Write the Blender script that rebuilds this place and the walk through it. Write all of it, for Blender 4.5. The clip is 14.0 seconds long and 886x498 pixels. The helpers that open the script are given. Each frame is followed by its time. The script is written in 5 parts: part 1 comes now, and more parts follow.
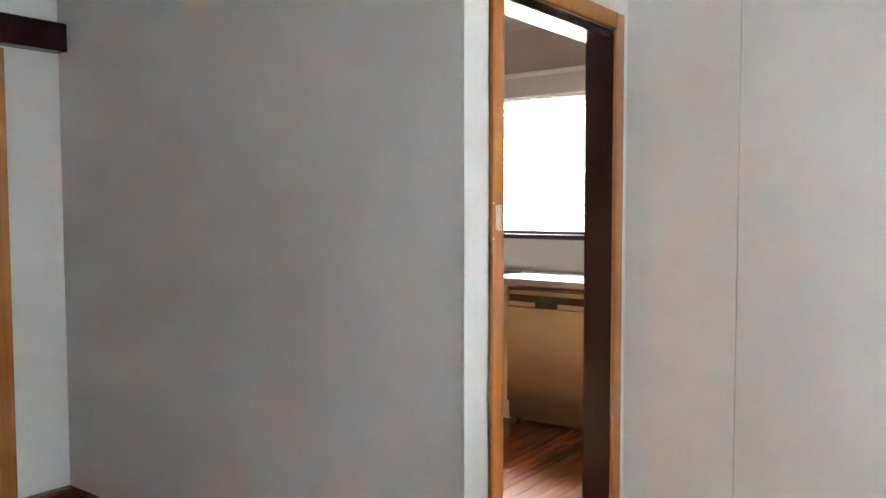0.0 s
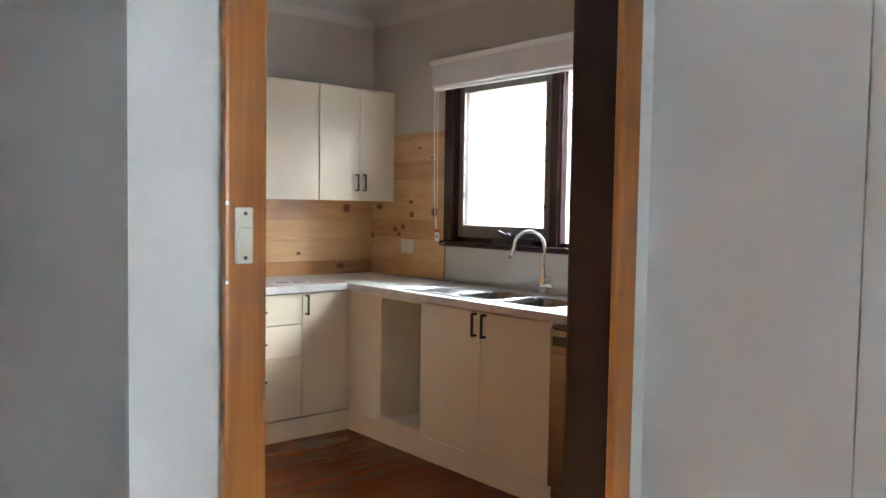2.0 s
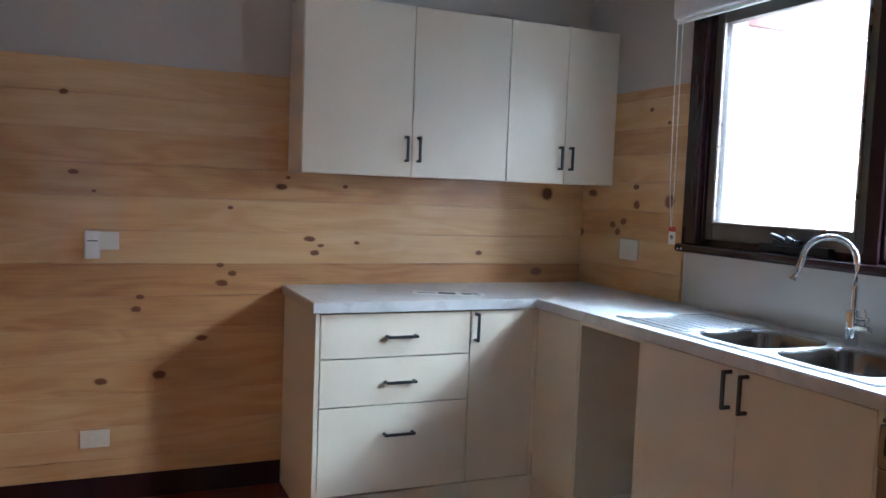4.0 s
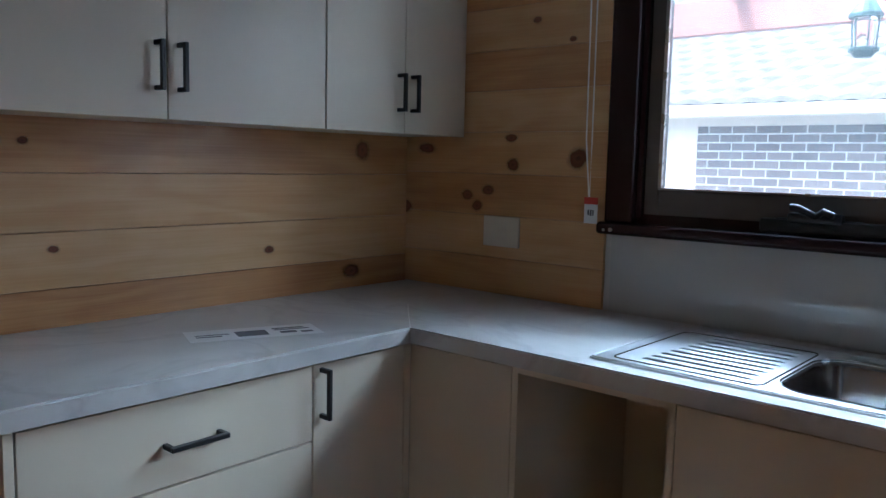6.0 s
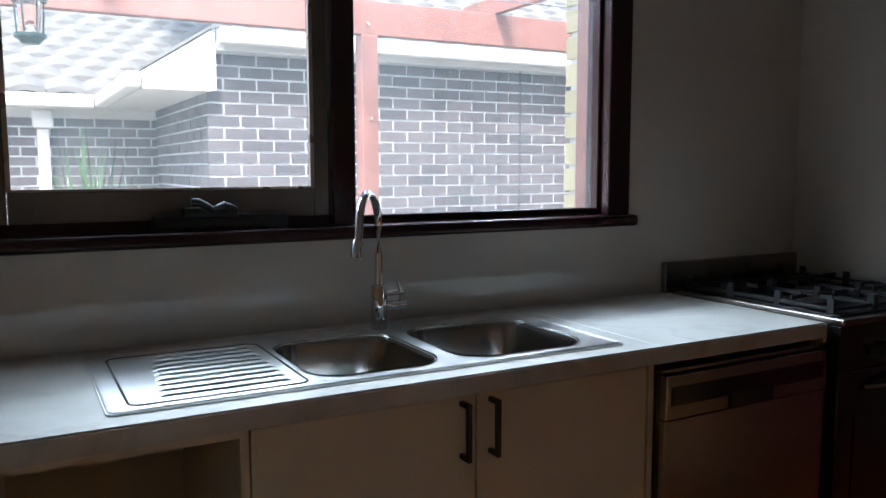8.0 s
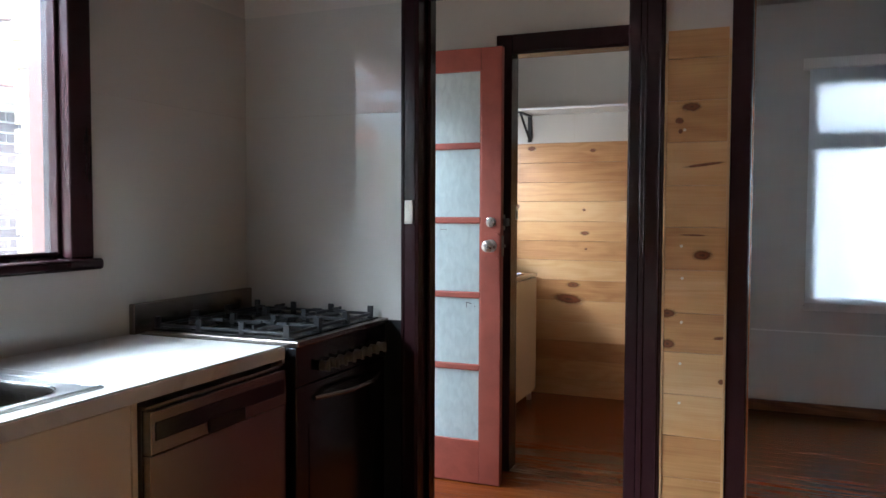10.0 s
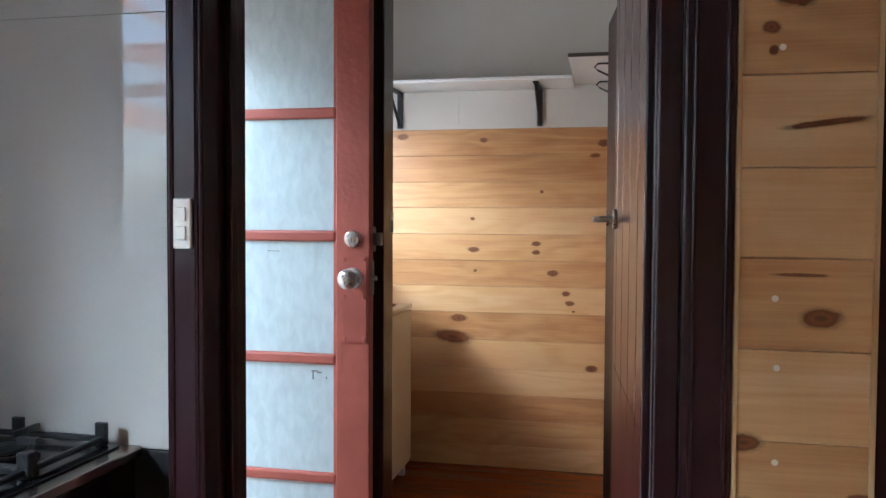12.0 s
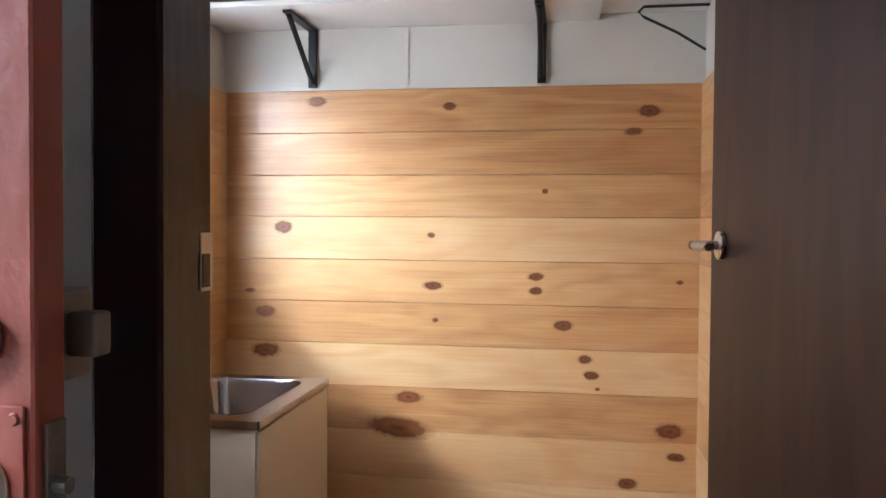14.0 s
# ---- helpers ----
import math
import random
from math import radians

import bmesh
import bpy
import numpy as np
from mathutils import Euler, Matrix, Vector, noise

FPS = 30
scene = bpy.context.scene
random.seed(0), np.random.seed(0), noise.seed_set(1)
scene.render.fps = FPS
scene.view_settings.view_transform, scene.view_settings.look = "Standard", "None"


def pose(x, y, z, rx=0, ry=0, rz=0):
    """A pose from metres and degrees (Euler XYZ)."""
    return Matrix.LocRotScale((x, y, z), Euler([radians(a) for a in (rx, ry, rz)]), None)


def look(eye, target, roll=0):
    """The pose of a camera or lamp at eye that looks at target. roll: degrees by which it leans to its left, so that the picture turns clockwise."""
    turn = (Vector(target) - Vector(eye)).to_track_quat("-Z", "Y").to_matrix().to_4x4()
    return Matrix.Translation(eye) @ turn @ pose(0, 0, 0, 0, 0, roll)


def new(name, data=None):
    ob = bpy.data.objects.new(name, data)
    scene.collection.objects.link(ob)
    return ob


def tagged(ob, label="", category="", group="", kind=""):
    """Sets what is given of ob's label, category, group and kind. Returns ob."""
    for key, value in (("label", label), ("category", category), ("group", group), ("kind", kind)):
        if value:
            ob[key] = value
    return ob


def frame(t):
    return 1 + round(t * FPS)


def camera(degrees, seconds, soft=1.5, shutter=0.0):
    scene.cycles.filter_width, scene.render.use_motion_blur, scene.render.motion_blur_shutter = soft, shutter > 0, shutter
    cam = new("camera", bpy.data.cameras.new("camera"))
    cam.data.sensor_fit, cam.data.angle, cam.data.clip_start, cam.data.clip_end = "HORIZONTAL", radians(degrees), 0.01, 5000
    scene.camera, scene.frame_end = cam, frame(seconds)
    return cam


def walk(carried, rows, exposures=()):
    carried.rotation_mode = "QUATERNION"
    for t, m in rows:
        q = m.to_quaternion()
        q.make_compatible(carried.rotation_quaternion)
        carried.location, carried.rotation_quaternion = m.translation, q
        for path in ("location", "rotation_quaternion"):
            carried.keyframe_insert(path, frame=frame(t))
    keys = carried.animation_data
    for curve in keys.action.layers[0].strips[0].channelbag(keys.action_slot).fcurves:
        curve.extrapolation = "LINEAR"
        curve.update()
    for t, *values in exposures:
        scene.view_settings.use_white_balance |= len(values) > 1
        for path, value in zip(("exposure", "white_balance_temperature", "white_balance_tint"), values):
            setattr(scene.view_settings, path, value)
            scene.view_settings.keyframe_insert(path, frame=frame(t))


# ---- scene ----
cam = camera(58.2, 14.0)
PATH = [
    (0, (5.062, -4.941, 1.373), (3.852, -3.353, 1.263), -0.1),
    (0.5, (5.061, -4.566, 1.364), (4.009, -2.868, 1.258), 0.1),
    (1, (4.984, -4.142, 1.373), (3.85, -2.497, 1.294), 0.6),
    (1.5, (4.855, -3.698, 1.382), (3.549, -2.185, 1.304), 0.7),
    (2, (4.716, -3.319, 1.379), (3.192, -2.029, 1.273), 0.9),
    (2.5, (4.492, -2.999, 1.37), (2.795, -1.943, 1.291), 1.0),
    (4.8, (2.925, -2.173, 1.348), (1.085, -1.405, 1.19), 2.2),
    (5, (2.731, -2.144, 1.356), (0.945, -1.26, 1.186), 2.4),
    (5.5, (2.337, -2.087, 1.342), (0.75, -0.885, 1.15), 1.9),
    (6, (1.989, -2.071, 1.326), (0.681, -0.573, 1.109), 1.3),
    (6.5, (1.639, -2.083, 1.325), (0.787, -0.289, 1.086), 1.8),
    (7, (1.353, -2.021, 1.331), (1.111, -0.056, 1.049), 1.9),
    (7.5, (1.141, -2.003, 1.344), (1.513, -0.056, 1.071), 0.5),
    (8, (0.966, -1.951, 1.316), (1.922, -0.207, 1.111), -0.1),
    (8.2, (0.918, -1.944, 1.311), (2.056, -0.308, 1.148), -0.8),
    (8.5, (0.844, -1.953, 1.325), (2.208, -0.498, 1.18), -1.0),
    (9, (0.712, -2.007, 1.322), (2.364, -0.885, 1.212), -0.6),
    (9.2, (0.671, -2.033, 1.316), (2.394, -1.024, 1.208), -0.3),
    (11.3, (1.604, -1.689, 1.313), (3.505, -1.072, 1.233), 0.1),
    (11.5, (1.778, -1.621, 1.309), (3.694, -1.057, 1.226), 0.2),
    (12, (2.226, -1.47, 1.32), (4.182, -1.056, 1.248), 0.3),
    (12.5, (2.672, -1.339, 1.336), (4.656, -1.092, 1.291), 0.1),
    (13, (3.118, -1.263, 1.348), (5.114, -1.144, 1.318), 0.1),
    (13.5, (3.541, -1.21, 1.35), (5.537, -1.095, 1.309), -0.1),
    (14, (3.896, -1.182, 1.352), (5.870, -0.869, 1.3005), 0.4),
]
EXPOSURES = [(0.0, 4.3, 6800, 11), (0.6, 4.3, 6800, 11), (1.0, 3.97, 6800, 11), (1.5, 3.8, 6700, 10), (2.7, 3.6, 6000, 8), (5.0, 2.95, 4950, 6), (6.5, 1.85, 5300, 6), (7.0, 1.65, 5650, 7), (7.5, 1.8, 5750, 7), (8.2, 1.95, 5850, 7), (8.5, 2.15, 5900, 6), (9.0, 2.7, 5900, 8), (11.5, 3.2, 5800, 10), (12.5, 3.42, 5600, 9), (13.5, 3.35, 5600, 9), (14.0, 3.6, 5700, 10)]
walk(cam, [(t, look(eye, target, roll)) for t, eye, target, roll in PATH], EXPOSURES)

# ---------- world and light ----------
FZ = -0.025      # floor level
CZ = 2.70        # ceiling level
world = bpy.data.worlds.new("world")
scene.world = world
world.use_nodes = True
sky = world.node_tree.nodes.new("ShaderNodeTexSky")
sky.sky_type, sky.sun_disc = "NISHITA", False
sky.sun_elevation, sky.sun_rotation = radians(50), radians(214)
sky.air_density, sky.dust_density, sky.ozone_density = 1.0, 4.0, 1.0
back = world.node_tree.nodes["Background"]
back.inputs["Strength"].default_value = 0.15
world.node_tree.links.new(sky.outputs[0], back.inputs["Color"])

sun = new("sun", bpy.data.lights.new("sun", "SUN"))
sun.data.energy, sun.data.angle, sun.data.color = 2.6, radians(12), (1.0, 0.95, 0.88)
sun.matrix_world = look((-5, -8, 14), (0, 0, 0))


def window_lamp(name, eye, target, sx, sy, power, colour):
    lamp = new(name, bpy.data.lights.new(name, "AREA"))
    lamp.data.shape, lamp.data.size, lamp.data.size_y = "RECTANGLE", sx, sy
    lamp.data.energy, lamp.data.color = power, colour
    lamp.matrix_world = look(eye, target)
    return lamp


window_lamp("daylight_kitchen", (0.85, 1.95, 3.40), (1.35, -0.25, 0.95), 3.8, 0.7, 104, (0.80, 0.92, 1.0))
window_lamp("daylight_laundry", (5.55, 1.90, 2.35), (5.75, -0.6, 0.85), 1.6, 1.1, 2.6, (0.95, 0.97, 1.0))
window_lamp("daylight_laundry_low", (5.65, 0.30, 1.65), (5.65, -3, 1.75), 0.9, 0.8, 0.85, (0.95, 0.97, 1.0))
window_lamp("daylight_living_east", (7.05, -4.6, 1.5), (0, -4.4, 1.3), 3.0, 1.5, 60, (0.87, 0.93, 1.0))
window_lamp("daylight_back_door", (4.05, 1.70, 2.80), (4.02, -0.45, 0.0), 0.9, 0.5, 16, (0.95, 0.98, 1.0))


# ---------- materials ----------
def nodes_of(name):
    m = bpy.data.materials.new(name)
    m.use_nodes = True
    nt = m.node_tree
    return m, nt, nt.nodes["Principled BSDF"], nt.links


def node(nt, kind, **values):
    n = nt.nodes.new(kind)
    for k, v in values.items():
        n.inputs[k].default_value = v
    return n


def ramp(nt, fac, stops):
    r = nt.nodes.new("ShaderNodeValToRGB")
    e = r.color_ramp.elements
    while len(e) < len(stops):
        e.new(0.5)
    for i, (p, c) in enumerate(stops):
        e[i].position, e[i].color = p, (*c, 1)
    nt.links.new(fac, r.inputs[0])
    return r


def place(nt, scale=(1, 1, 1), per_object=0.0):
    """World-sized coordinates, shifted by a random amount per object."""
    g = nt.nodes.new("ShaderNodeNewGeometry")
    m = nt.nodes.new("ShaderNodeMapping")
    m.inputs["Scale"].default_value = scale
    nt.links.new(g.outputs["Position"], m.inputs["Vector"])
    if per_object:
        o = nt.nodes.new("ShaderNodeObjectInfo")
        c = nt.nodes.new("ShaderNodeMath")
        c.operation, c.inputs[1].default_value = "MULTIPLY", per_object
        nt.links.new(o.outputs["Random"], c.inputs[0])
        nt.links.new(c.outputs[0], m.inputs["Location"])
    return m.outputs[0]


def paint(name, col, rough=0.5, var=0.06, scale=3.0, bump=0.05, bump_scale=120.0, metal=0.0, coat=0.0, streak=(1, 1, 1)):
    m, nt, b, L = nodes_of(name)
    v = place(nt, streak)
    n1 = node(nt, "ShaderNodeTexNoise", Scale=scale, Detail=5.0)
    L.new(v, n1.inputs["Vector"])
    lo = tuple(c * (1 - var) for c in col)
    hi = tuple(min(1, c * (1 + var)) for c in col)
    r = ramp(nt, n1.outputs["Fac"], [(0.3, lo), (0.7, hi)])
    L.new(r.outputs[0], b.inputs["Base Color"])
    n2 = node(nt, "ShaderNodeTexNoise", Scale=bump_scale, Detail=3.0)
    L.new(v, n2.inputs["Vector"])
    bp = node(nt, "ShaderNodeBump", Strength=bump, Distance=0.01)
    L.new(n2.outputs["Fac"], bp.inputs["Height"])
    L.new(bp.outputs[0], b.inputs["Normal"])
    rr = nt.nodes.new("ShaderNodeMapRange")
    rr.inputs["To Min"].default_value, rr.inputs["To Max"].default_value = rough * 0.85, min(1, rough * 1.15)
    L.new(n1.outputs["Fac"], rr.inputs["Value"])
    L.new(rr.outputs[0], b.inputs["Roughness"])
    b.inputs["Metallic"].default_value = metal
    b.inputs["Coat Weight"].default_value = coat
    b.inputs["Coat Roughness"].default_value = 0.08
    return m


def wood(name, stops, along="h", rough=0.4, rings=26.0, tone=0.35, coat=0.0, long=1.1, amp=0.2, wide=9.0, fine=1.0, blotch=0.0):
    """Sawn timber. along: h = horizontal boards on any wall, y / x / z = that axis."""
    m, nt, b, L = nodes_of(name)
    g = nt.nodes.new("ShaderNodeNewGeometry")
    s = nt.nodes.new("ShaderNodeSeparateXYZ")
    L.new(g.outputs["Position"], s.inputs[0])
    o = nt.nodes.new("ShaderNodeObjectInfo")
    add = nt.nodes.new("ShaderNodeMath")
    add.operation = "ADD"
    c = nt.nodes.new("ShaderNodeCombineXYZ")
    if along == "h":
        L.new(s.outputs[0], add.inputs[0]), L.new(s.outputs[1], add.inputs[1])
        first, second = add.outputs[0], s.outputs[2]
    elif along == "y":
        first, second = s.outputs[1], s.outputs[0]
    elif along == "x":
        first, second = s.outputs[0], s.outputs[1]
    else:
        L.new(s.outputs[0], add.inputs[0]), L.new(s.outputs[1], add.inputs[1])
        first, second = s.outputs[2], add.outputs[0]
    L.new(first, c.inputs[0]), L.new(second, c.inputs[1])
    rnd = nt.nodes.new("ShaderNodeMath")
    rnd.operation, rnd.inputs[1].default_value = "MULTIPLY", 37.0
    L.new(o.outputs["Random"], rnd.inputs[0])
    L.new(rnd.outputs[0], c.inputs[2])
    mp = nt.nodes.new("ShaderNodeMapping")
    mp.inputs["Scale"].default_value = (long, wide, 1)
    L.new(c.outputs[0], mp.inputs["Vector"])
    n1 = node(nt, "ShaderNodeTexNoise", Scale=1.0, Detail=1.8, Distortion=0.55)
    L.new(mp.outputs[0], n1.inputs["Vector"])
    mul = nt.nodes.new("ShaderNodeMath")
    mul.operation, mul.inputs[1].default_value = "MULTIPLY", rings
    L.new(n1.outputs["Fac"], mul.inputs[0])
    sn = nt.nodes.new("ShaderNodeMath")
    sn.operation = "SINE"
    L.new(mul.outputs[0], sn.inputs[0])
    mp2 = nt.nodes.new("ShaderNodeMapping")
    mp2.inputs["Scale"].default_value = (4, 190, 1)
    L.new(c.outputs[0], mp2.inputs["Vector"])
    n2 = node(nt, "ShaderNodeTexNoise", Scale=1.0, Detail=3.0)
    L.new(mp2.outputs[0], n2.inputs["Vector"])
    mix = nt.nodes.new("ShaderNodeMath")
    mix.operation, mix.inputs[1].default_value = "MULTIPLY_ADD", amp
    fn = nt.nodes.new("ShaderNodeMath")
    fn.operation, fn.inputs[1].default_value, fn.inputs[2].default_value = "MULTIPLY_ADD", fine, 0.5 - 0.5 * fine
    L.new(n2.outputs["Fac"], fn.inputs[0])
    L.new(sn.outputs[0], mix.inputs[0]), L.new(fn.outputs[0], mix.inputs[2])
    mp3 = nt.nodes.new("ShaderNodeMapping")
    mp3.inputs["Scale"].default_value = (5.5, 13, 1)
    L.new(c.outputs[0], mp3.inputs["Vector"])
    n3 = node(nt, "ShaderNodeTexNoise", Scale=1.0, Detail=3.0, Distortion=0.4)
    L.new(mp3.outputs[0], n3.inputs["Vector"])
    bl = nt.nodes.new("ShaderNodeMath")
    bl.operation, bl.inputs[1].default_value = "MULTIPLY_ADD", blotch
    L.new(n3.outputs["Fac"], bl.inputs[0]), L.new(mix.outputs[0], bl.inputs[2])
    cb = nt.nodes.new("ShaderNodeMath")
    cb.operation, cb.inputs[1].default_value = "SUBTRACT", blotch / 2
    L.new(bl.outputs[0], cb.inputs[0])
    tn = nt.nodes.new("ShaderNodeMath")
    tn.operation, tn.inputs[1].default_value = "MULTIPLY_ADD", tone
    L.new(o.outputs["Random"], tn.inputs[0]), L.new(cb.outputs[0], tn.inputs[2])
    sub = nt.nodes.new("ShaderNodeMath")
    sub.operation, sub.inputs[1].default_value = "SUBTRACT", tone / 2
    L.new(tn.outputs[0], sub.inputs[0])
    r = ramp(nt, sub.outputs[0], stops)
    L.new(r.outputs[0], b.inputs["Base Color"])
    bp = node(nt, "ShaderNodeBump", Strength=0.08, Distance=0.002)
    L.new(mix.outputs[0], bp.inputs["Height"])
    L.new(bp.outputs[0], b.inputs["Normal"])
    b.inputs["Roughness"].default_value = rough
    b.inputs["Coat Weight"].default_value = coat
    b.inputs["Coat Roughness"].default_value = 0.12
    return m


PINE = wood("varnished_pine", [(0.18, (0.36, 0.155, 0.052)), (0.5, (0.56, 0.315, 0.130)), (0.82, (0.68, 0.45, 0.235))], rough=0.36, coat=0.25, fine=0.3, amp=0.06, rings=34.0, long=1.15, wide=6.5, blotch=0.22)
PINE_TRIM = wood("pine_strip", [(0.1, (0.36, 0.19, 0.075)), (0.45, (0.52, 0.32, 0.145)), (0.85, (0.63, 0.43, 0.22))], along="z", rough=0.4)
FLOOR = wood("red_gum_boards", [(0.1, (0.06, 0.010, 0.002)), (0.45, (0.15, 0.031, 0.005)), (0.9, (0.26, 0.072, 0.013))], along="y", rough=0.24, tone=0.1, coat=0.0, amp=0.05, long=0.6, fine=0.5)
JAMB = wood("orange_stained_timber", [(0.1, (0.20, 0.058, 0.011)), (0.5, (0.38, 0.128, 0.026)), (0.9, (0.50, 0.205, 0.052))], along="z", rough=0.3, tone=0.1, coat=0.5, long=0.5, amp=0.08, fine=0.4)
SKIRT = wood("skirting_timber", [(0.1, (0.14, 0.05, 0.02)), (0.5, (0.24, 0.09, 0.035)), (0.9, (0.33, 0.14, 0.06))], along="h", rough=0.35, coat=0.3)
LAMIN = wood("dark_walnut_laminate", [(0.1, (0.020, 0.008, 0.005)), (0.5, (0.031, 0.013, 0.008)), (0.9, (0.044, 0.020, 0.013))], along="z", rough=0.42, tone=0.05, fine=0.35, coat=0.0)
FLOOR.node_tree.nodes["Principled BSDF"].inputs["Specular IOR Level"].default_value = 0.34
LAMIN.node_tree.nodes["Principled BSDF"].inputs["Specular IOR Level"].default_value = 0.15
BROWN = paint("dark_brown_gloss_paint", (0.028, 0.010, 0.012), rough=0.22, var=0.2, scale=7, bump=0.13, bump_scale=26, coat=0.10, streak=(1, 1, 0.25))
BROWN.node_tree.nodes["Principled BSDF"].inputs["Specular IOR Level"].default_value = 0.35
GROOVED = paint("oxblood_gloss_paint", (0.045, 0.008, 0.007), rough=0.3, var=0.12, scale=5, bump=0.12, bump_scale=18, coat=0.4, streak=(1, 1, 0.25))
RED = paint("faded_red_door_paint", (0.30, 0.07, 0.045), rough=0.5, var=0.14, scale=9, bump=0.2, bump_scale=45)
PERGOLA = paint("faded_pink_timber_paint", (0.30, 0.125, 0.095), rough=0.6, var=0.12, scale=6, bump=0.2, bump_scale=40)
WALL = paint("off_white_wall_paint", (0.60, 0.58, 0.545), rough=0.55, var=0.025, scale=1.3, bump=0.08, bump_scale=160)
WARM = paint("warm_white_kitchen_paint", (0.50, 0.455, 0.40), rough=0.6, var=0.03, scale=1.6, bump=0.1, bump_scale=140)
CEIL = paint("ceiling_paint", (0.57, 0.545, 0.51), rough=0.7, var=0.02, scale=1.2, bump=0.08, bump_scale=140)
PANEL = paint("gloss_wall_panel", (0.49, 0.465, 0.42), rough=0.04, var=0.02, scale=0.9, bump=0.025, bump_scale=3.5, coat=0.8)
LAUNDRYW = paint("laundry_wall_paint", (0.57, 0.54, 0.48), rough=0.5, var=0.03, scale=2.0, bump=0.08, bump_scale=120)
PANEL.node_tree.nodes["Principled BSDF"].inputs["Coat Roughness"].default_value = 0.012
CABINET = paint("cream_cabinet_laminate", (0.65, 0.57, 0.44), rough=0.38, var=0.015, scale=2, bump=0.03, bump_scale=300)
WHITE = paint("white_melamine", (0.78, 0.77, 0.74), rough=0.35, var=0.02, scale=4, bump=0.02)
CREAM = paint("cream_plastic", (0.72, 0.68, 0.58), rough=0.35, var=0.03, scale=20, bump=0.02)
BLACK = paint("matt_black_metal", (0.012, 0.012, 0.013), rough=0.4, var=0.1, scale=30, bump=0.05)
GLOSSBLACK = paint("black_enamel", (0.008, 0.008, 0.009), rough=0.15, var=0.1, scale=10, bump=0.02)
IRON = paint("cast_iron", (0.009, 0.009, 0.010), rough=0.45, var=0.15, scale=60, bump=0.3)
STEEL = paint("brushed_stainless", (0.30, 0.262, 0.235), rough=0.26, var=0.05, scale=2, bump=0.004, bump_scale=30, metal=1.0)
# one steel in two tones: bowls darkened, deck lightened to carry window glare
SINK = paint("sink_stainless_dark", (0.35, 0.345, 0.335), rough=0.18, var=0.05, scale=14, bump=0.03, bump_scale=90, metal=1.0)
DECK = paint("brushed_deck_glare", (0.56, 0.56, 0.56), rough=0.36, var=0.05, scale=14, bump=0.02, bump_scale=90, metal=1.0)
CHROME = paint("chrome", (0.78, 0.78, 0.78), rough=0.06, var=0.02, scale=10, bump=0.0, metal=1.0)
NICKEL = paint("satin_nickel", (0.55, 0.53, 0.5), rough=0.28, var=0.06, scale=20, bump=0.03, metal=1.0)
BRONZE = paint("brown_aluminium", (0.12, 0.10, 0.085), rough=0.35, var=0.08, scale=12, bump=0.03, metal=0.2)
BLIND = paint("white_blind_fabric", (0.66, 0.65, 0.64), rough=0.85, var=0.03, scale=6, bump=0.1, bump_scale=400)
ROOF = paint("pale_roof_tile", (0.20, 0.19, 0.18), rough=0.8, var=0.18, scale=5, bump=0.2)
FASCIA = paint("white_fascia", (0.78, 0.77, 0.74), rough=0.5, var=0.03, scale=3)
MORTAR = paint("pale_mortar", (0.78, 0.77, 0.75), rough=0.9, var=0.1, scale=20, bump=0.3)
GROUND = paint("paving_and_soil", (0.20, 0.18, 0.15), rough=0.9, var=0.3, scale=2, bump=0.4, bump_scale=30)
LEAF = paint("leaves", (0.06, 0.14, 0.045), rough=0.5, var=0.4, scale=12, bump=0.1)
BARK = paint("bark", (0.10, 0.075, 0.05), rough=0.9, var=0.3, scale=20, bump=0.4)
AGED = paint("aged_grey_metal", (0.16, 0.15, 0.14), rough=0.4, var=0.2, scale=30, bump=0.1, metal=0.6)
LANTERN = paint("verdigris_lantern", (0.03, 0.07, 0.065), rough=0.45, var=0.2, scale=30, bump=0.1)
PAPER = paint("paper", (0.78, 0.78, 0.77), rough=0.7, var=0.02)
INK = paint("printed_ink", (0.07, 0.07, 0.08), rough=0.6, var=0.1)
TAGRED = paint("red_card", (0.55, 0.05, 0.03), rough=0.5, var=0.05)


def brick_material(name, a, b_):
    m, nt, b, L = nodes_of(name)
    o = nt.nodes.new("ShaderNodeObjectInfo")
    g = nt.nodes.new("ShaderNodeNewGeometry")
    add = nt.nodes.new("ShaderNodeMath")
    add.operation = "ADD"
    L.new(o.outputs["Random"], add.inputs[0]), L.new(g.outputs["Random Per Island"], add.inputs[1])
    fr = nt.nodes.new("ShaderNodeMath")
    fr.operation = "FRACT"
    L.new(add.outputs[0], fr.inputs[0])
    n = node(nt, "ShaderNodeTexNoise", Scale=40.0, Detail=4.0)
    L.new(place(nt), n.inputs["Vector"])
    mx = nt.nodes.new("ShaderNodeMath")
    mx.operation, mx.inputs[1].default_value = "MULTIPLY_ADD", 0.5
    L.new(n.outputs["Fac"], mx.inputs[0]), L.new(fr.outputs[0], mx.inputs[2])
    r = ramp(nt, mx.outputs[0], [(0.1, a), (1.0, b_)])
    L.new(r.outputs[0], b.inputs["Base Color"])
    b.inputs["Roughness"].default_value = 0.85
    bp = node(nt, "ShaderNodeBump", Strength=0.3, Distance=0.004)
    L.new(n.outputs["Fac"], bp.inputs["Height"])
    L.new(bp.outputs[0], b.inputs["Normal"])
    return m


BRICK = brick_material("mauve_brown_brick", (0.080, 0.070, 0.077), (0.155, 0.135, 0.14))
CREAMBRICK = brick_material("cream_brick", (0.42, 0.33, 0.17), (0.58, 0.47, 0.28))


